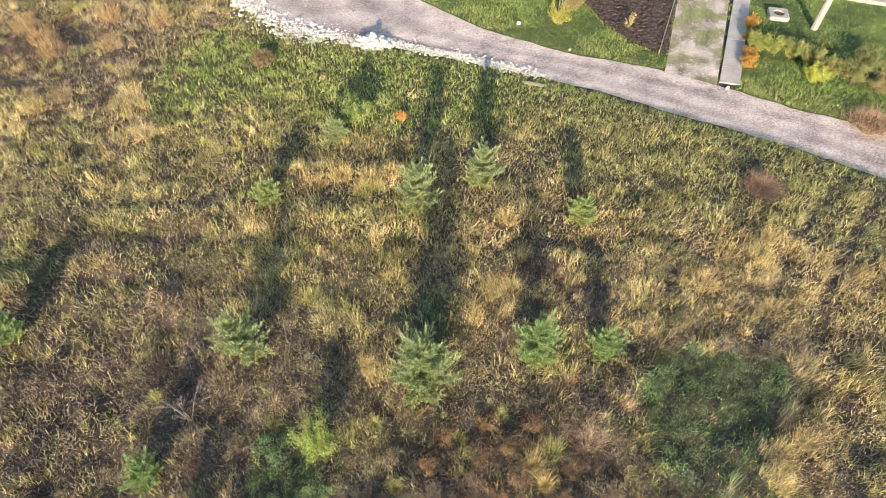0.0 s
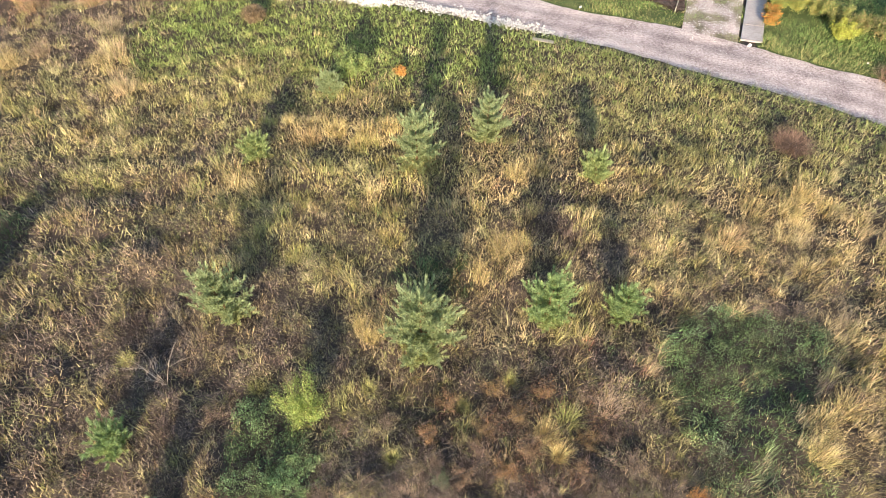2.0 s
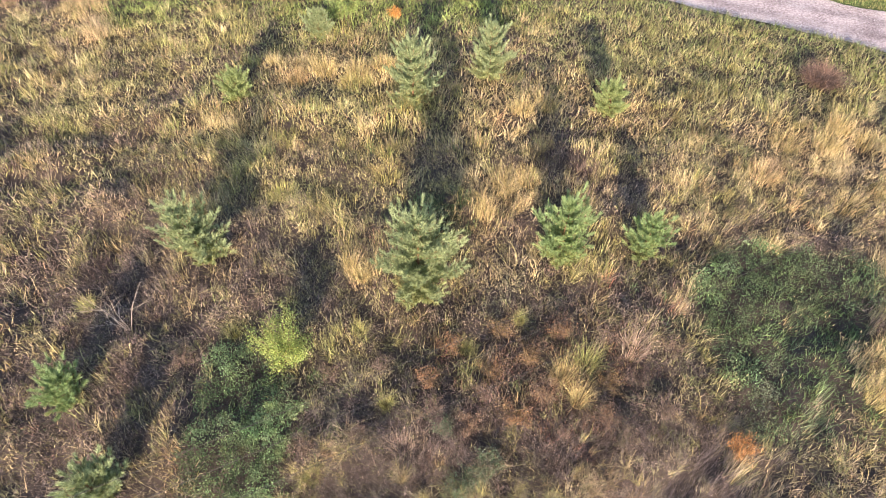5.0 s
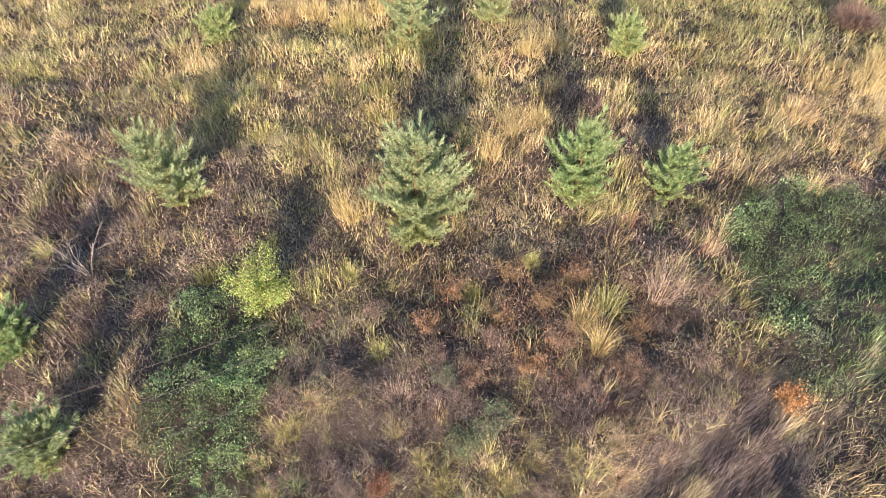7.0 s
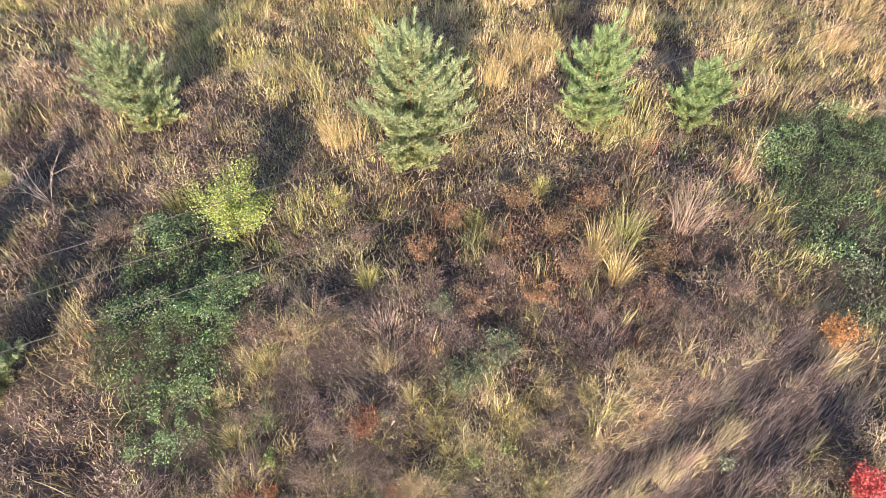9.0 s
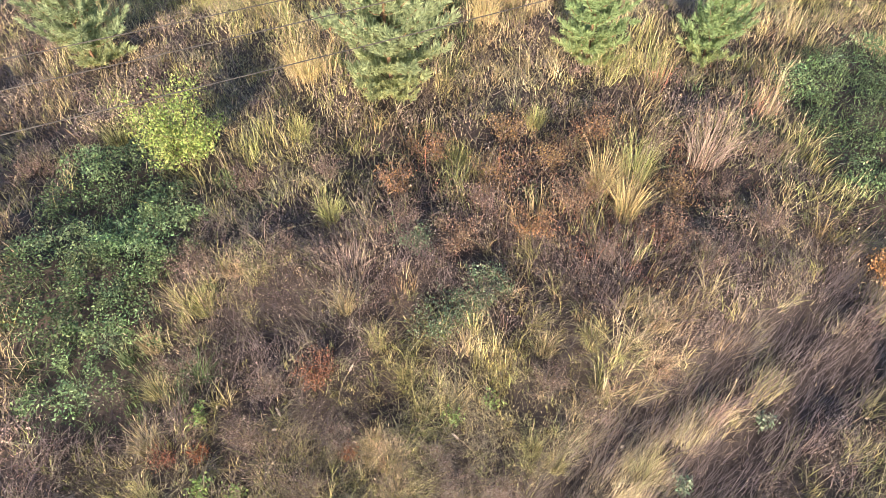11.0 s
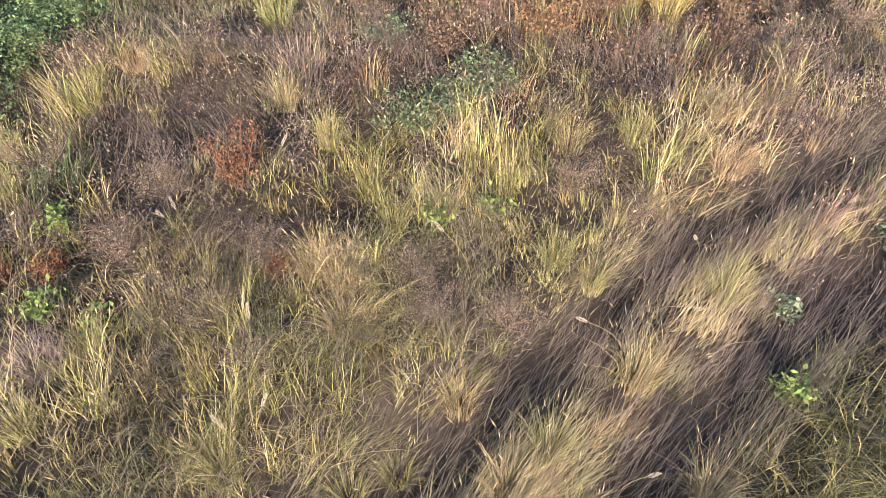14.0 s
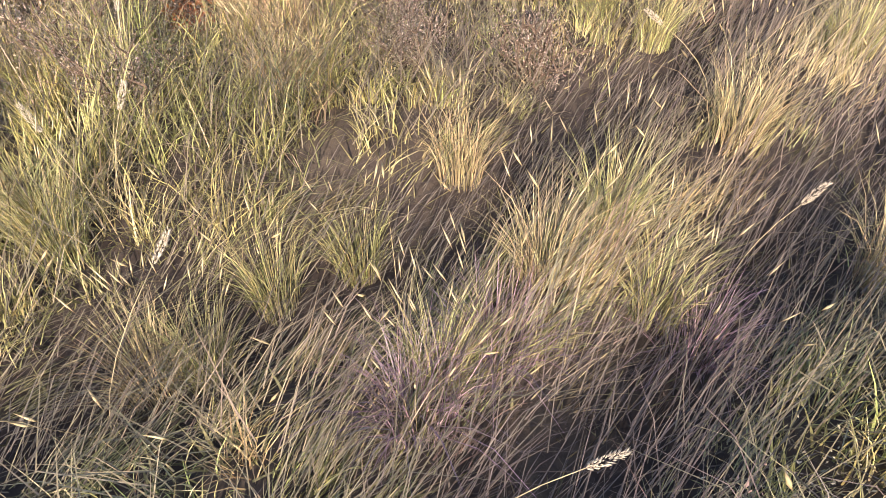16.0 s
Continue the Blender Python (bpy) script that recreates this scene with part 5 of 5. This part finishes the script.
LEAFGREEN = (0.16, 0.22, 0.07)
for x, y, h, r, seed in ((17.5, 32.3, 0.75, 0.65, 71), (17.0, 30.9, 0.7, 0.5, 70), (16.2, 28.3, 0.75, 0.7, 72), (16.6, 29.3, 0.6, 0.5, 69)):
    leafy_shrub("marigold_clump", (x, y), h, r, seed, (0.56, 0.26, 0.07), "clump of orange marigolds along the garden path", 14, 90, 0.085, "flowers", 0.8, LEAFGREEN)
for x, y, h, r, seed, tone in ((17.1, 30.0, 1.0, 0.8, 73, (0.34, 0.36, 0.11)), (18.0, 29.7, 1.1, 0.9, 74, (0.38, 0.37, 0.11)), (18.9, 29.3, 1.1, 0.85, 82, (0.36, 0.33, 0.12)),
                               (19.8, 28.7, 1.15, 0.9, 75, (0.34, 0.31, 0.12)), (20.5, 27.9, 1.1, 0.8, 83, (0.33, 0.28, 0.13))):
    leafy_shrub("garden_shrub", (x, y), h, r, seed, tone, "yellowing feathery garden shrub in the flower border", 18, 120, 0.14, "shrub", 0.9, LEAFGREEN, 0.22)
leafy_shrub("garden_shrub", (19.3, 27.1), 1.15, 0.7, 76, (0.44, 0.45, 0.10), "bright yellow-green feathery shrub in the border", 18, 130, 0.12, "shrub", 0.9, (0.36, 0.40, 0.09), 0.28)
leafy_shrub("garden_shrub", (21.4, 27.3), 1.25, 0.9, 77, (0.30, 0.25, 0.12), "browning feathery shrub in the garden", 18, 110, 0.13, "shrub", 0.9, LEAFGREEN, 0.25)
leafy_shrub("garden_shrub", (22.7, 28.4), 1.35, 1.0, 78, (0.25, 0.22, 0.11), "dark browning shrub in the garden", 18, 110, 0.13, "shrub", 0.9, LEAFGREEN, 0.25)
leafy_shrub("garden_shrub", (22.6, 26.4), 1.1, 0.9, 84, (0.28, 0.23, 0.12), "withered brown shrub beside the road", 16, 90, 0.12, "shrub", 0.9, None, 0.25)
leafy_shrub("garden_sapling", (10.3, 31.6), 1.3, 0.35, 79, (0.42, 0.36, 0.16), "thin pale sapling in the dug bed", 5, 40, 0.08, "sapling")
leafy_shrub("garden_shrub", (6.2, 32.2), 1.2, 0.9, 80, (0.36, 0.34, 0.10), "yellowish garden shrub beside the dug bed", 14, 100, 0.09)
leafy_shrub("garden_shrub", (7.3, 33.6), 1.1, 0.8, 81, (0.30, 0.24, 0.12), "browning garden shrub beside the dug bed", 14, 90, 0.09)


# ---- overhead cables ----
def cable(a, b, label):
    """A cable with a little sag between its two far poles; gives its ends."""
    a, d = np.array(a), np.array(b) - np.array(a)
    d = d / np.linalg.norm(d)
    s = np.linspace(-32, 36, 69)
    pts = np.stack([a[0] + d[0] * s, a[1] + d[1] * s, 5.0 + 0.002 * (s - 2) ** 2], 1)
    rod = Pile()
    rod.tube(pts, np.full(len(pts), 0.0045), (0.2, 0.2, 0.2), 5)
    tagged(rod.object("overhead_cable", WIRE), label, "cable", "overhead cables")
    return pts[0], pts[-1]


ends = [cable((-3.62, 1.62), (0.14, 3.45), "thin dark overhead cable above the meadow"),
        cable((-3.87, 2.13), (-0.42, 3.83), "thin dark overhead cable above the meadow"),
        cable((-4.07, 2.55), (1.68, 5.32), "thin dark overhead cable above the meadow")]
for k in (0, 1):
    tips = [e[k] for e in ends]
    mid = tips[1]
    across = tips[2] - tips[0]
    post = thing("line_pole", (float(mid[0]), float(mid[1]), height_at(mid[0], mid[1]) - 0.05), "wooden pole carrying the overhead cables", "pole", "poles of the overhead line")
    wood = Pile()
    top = float(mid[2]) - height_at(mid[0], mid[1])
    wood.tube([(0, 0, z) for z in np.linspace(0, top + 0.3, 6)], np.linspace(0.13, 0.09, 6), (0.3, 0.25, 0.2), 10)
    wood.object("shaft", PLANK, post)
    arm = box_part("crossarm", (float(np.linalg.norm(across[:2])) + 0.3, 0.09, 0.09), (float(tips[0][0] + tips[2][0]) / 2 - float(mid[0]), float(tips[0][1] + tips[2][1]) / 2 - float(mid[1]), top), PLANK, post, 0.01, math.degrees(math.atan2(across[1], across[0])))
    span = float(np.linalg.norm(across[:2])) / 2
    for off in (-span, 0.0, span):
        bm = bmesh.new()
        bmesh.ops.create_cone(bm, cap_ends=True, segments=10, radius1=0.045, radius2=0.03, depth=0.12)
        cup = part("insulator", bm, STONE, arm)
        cup.location = (off, 0.0, 0.09)

# ---- white stones at the road's edge ----
rocks = []
for k in range(7):
    bm = bmesh.new()
    bmesh.ops.create_icosphere(bm, subdivisions=2 if k < 3 else 1, radius=1.0)
    for v in bm.verts:
        v.co *= 0.8 + 0.5 * noise.noise(v.co * 1.3 + Vector((k * 9.0, 2, 5)))
        v.co.z *= 0.7
    me = bpy.data.meshes.new("stone")
    bm.to_mesh(me)
    bm.free()
    me.materials.append(STONE)
    rocks.append(me)


def stone(parent, x, y, z, size):
    ob = new("stone", rocks[random.randrange(7)])
    ob.parent = parent
    ob.matrix_basis = pose(x, y, z, random.uniform(-25, 25), random.uniform(-25, 25), random.uniform(0, 360)) @ Matrix.Diagonal((size, size * random.uniform(0.7, 1.1), size * random.uniform(0.6, 1.0), 1))
    return ob


pile = thing("stone_pile", (-4.2, 29.55, 0.0), "heap of white limestone rubble at the road's edge", "stone pile")
for k in range(120):
    a, r = random.uniform(0, 2 * math.pi), math.sqrt(random.random())
    x, y = math.cos(a) * r * 1.25 * (1.0 if k % 3 else 0.6), math.sin(a) * r * 0.62
    top = 0.55 * max(0.0, 1 - r * r) * random.uniform(0.3, 1.0)
    stone(pile, x, y, 0.08 + top, random.uniform(0.11, 0.27))
edge_line = [(-13.2, 34.4), (-12.0, 33.2), (-10.4, 31.8), (-8.8, 30.3), (-7.5, 30.2), (-6.2, 30.0), (-4.9, 29.5), (-3.0, 29.7), (-1.4, 29.0), (0.15, 28.75), (1.7, 28.1), (3.2, 27.65), (5.0, 27.0)]
row = thing("stone_edging", (0, 0, 0), "loose row of white limestone rubble along the road", "stones")
for k in range(298):
    f = random.random() ** 1.35 * (len(edge_line) - 1.001)
    (ax, ay), (bx, by) = edge_line[int(f)], edge_line[int(f) + 1]
    q = f - int(f)
    spread_y = 0.95 if f < 5 else (0.35 if f < 8 else 0.22)
    stone(row, ax + (bx - ax) * q + random.gauss(0, 0.2), ay + (by - ay) * q + random.gauss(0.1, spread_y * 0.6), 0.06, random.uniform(0.07, 0.20) * (1.3 if f < 5 else 0.85))
for x, y, size in ((3.96, 31.9, 0.18), (6.68, 29.4, 0.11), (14.6, 26.3, 0.13), (19.9, 25.1, 0.08)):
    block = thing("stone_block", (x, y, 0.05), "single white stone beside the road", "stone")
    stone(block, 0, 0, 0.1, size)


def crumbs(name, p, size, z, mat, label, category):
    """Small broken pieces, one on each place p (n,2), as one heap of stuff."""
    n = len(p)
    shape = np.array([(1, 0, 0), (0, 1, 0), (-1, 0, 0), (0, -1, 0), (0, 0, 0.8), (0, 0, -0.8)], float)
    v = shape[None] * size[:, None, None] * rng.uniform(0.6, 1.3, (n, 6, 3))
    a = rng.uniform(0, 6.28, n)
    turned = np.stack([v[..., 0] * np.cos(a)[:, None] - v[..., 1] * np.sin(a)[:, None], v[..., 0] * np.sin(a)[:, None] + v[..., 1] * np.cos(a)[:, None], v[..., 2]], 2)
    turned += np.concatenate([p, np.reshape(z, (-1, 1)) * np.ones((n, 1))], 1)[:, None, :]
    tri = np.array([(0, 1, 4), (1, 2, 4), (2, 3, 4), (3, 0, 4), (1, 0, 5), (2, 1, 5), (3, 2, 5), (0, 3, 5)])
    t = ((np.arange(n) * 6)[:, None, None] + tri[None]).reshape(-1, 3)
    ob = mesh_object(name, mesh_from(name, turned.reshape(-1, 3), np.zeros((0, 4), int), t), mat)
    return tagged(ob, label, category, kind="stuff")


def rubble():
    """The smallest broken stone, spilled along the road's edge."""
    n = 1900
    f = rng.random(n) ** 1.2 * (len(edge_line) - 1.001)
    i = f.astype(int)
    line = np.array(edge_line)
    p = line[i] + (line[i + 1] - line[i]) * (f - i)[:, None]
    wide = np.where(f < 5, 0.85, 0.4)
    p = p + np.stack([rng.normal(0, 0.25, n), rng.normal(0.15, 1, n) * wide * 0.6], 1)
    crumbs("rubble", p, rng.uniform(0.03, 0.10, n), 0.09, STONE, "small white broken limestone along the road", "rubble")


rubble()


def loose_gravel():
    """Coarse stone lying on the road's margins and over the driveway."""
    n = 5200
    x = rng.uniform(-10, 24, n)
    near, far = (np.interp(x, [p[0] for p in line], [p[1] for p in line]) for line in (ROAD_NEAR, ROAD_FAR))
    k = rng.random(n)
    k = np.where(rng.random(n) < 0.6, np.where(k < 0.5, k * 0.3, 1 - (1 - k) * 0.3), k)
    p = np.stack([x, near + (far - near) * k], 1)
    crumbs("road_gravel", p, rng.uniform(0.008, 0.028, n), 0.06, STONE, "pale coarse gravel loose on the village road", "gravel")
    n = 2600
    y = rng.uniform(26.8, 38, n)
    left, right = line_x(DRIVE_LEFT, y), line_x(DRIVE_RIGHT, y)
    x = left + (right - left) * rng.random(n)
    bare = fbm(x, y, 0.9, 55) < 0.56
    crumbs("drive_gravel", np.stack([x, y], 1)[bare], rng.uniform(0.010, 0.036, int(bare.sum())), 0.07, STONE, "pale coarse gravel loose on the driveway", "gravel")


loose_gravel()


def clods():
    """Lumps of turned earth on the dug bed."""
    n = 5200
    x, y = rng.uniform(6.4, 14.4, n), rng.uniform(29.3, 37.5, n)
    keep = on_bed(x, y)
    crumbs("clods", np.stack([x, y], 1)[keep], rng.uniform(0.03, 0.11, int(keep.sum())), 0.14, SOIL, "dark brown clods of dug earth", "soil")


clods()
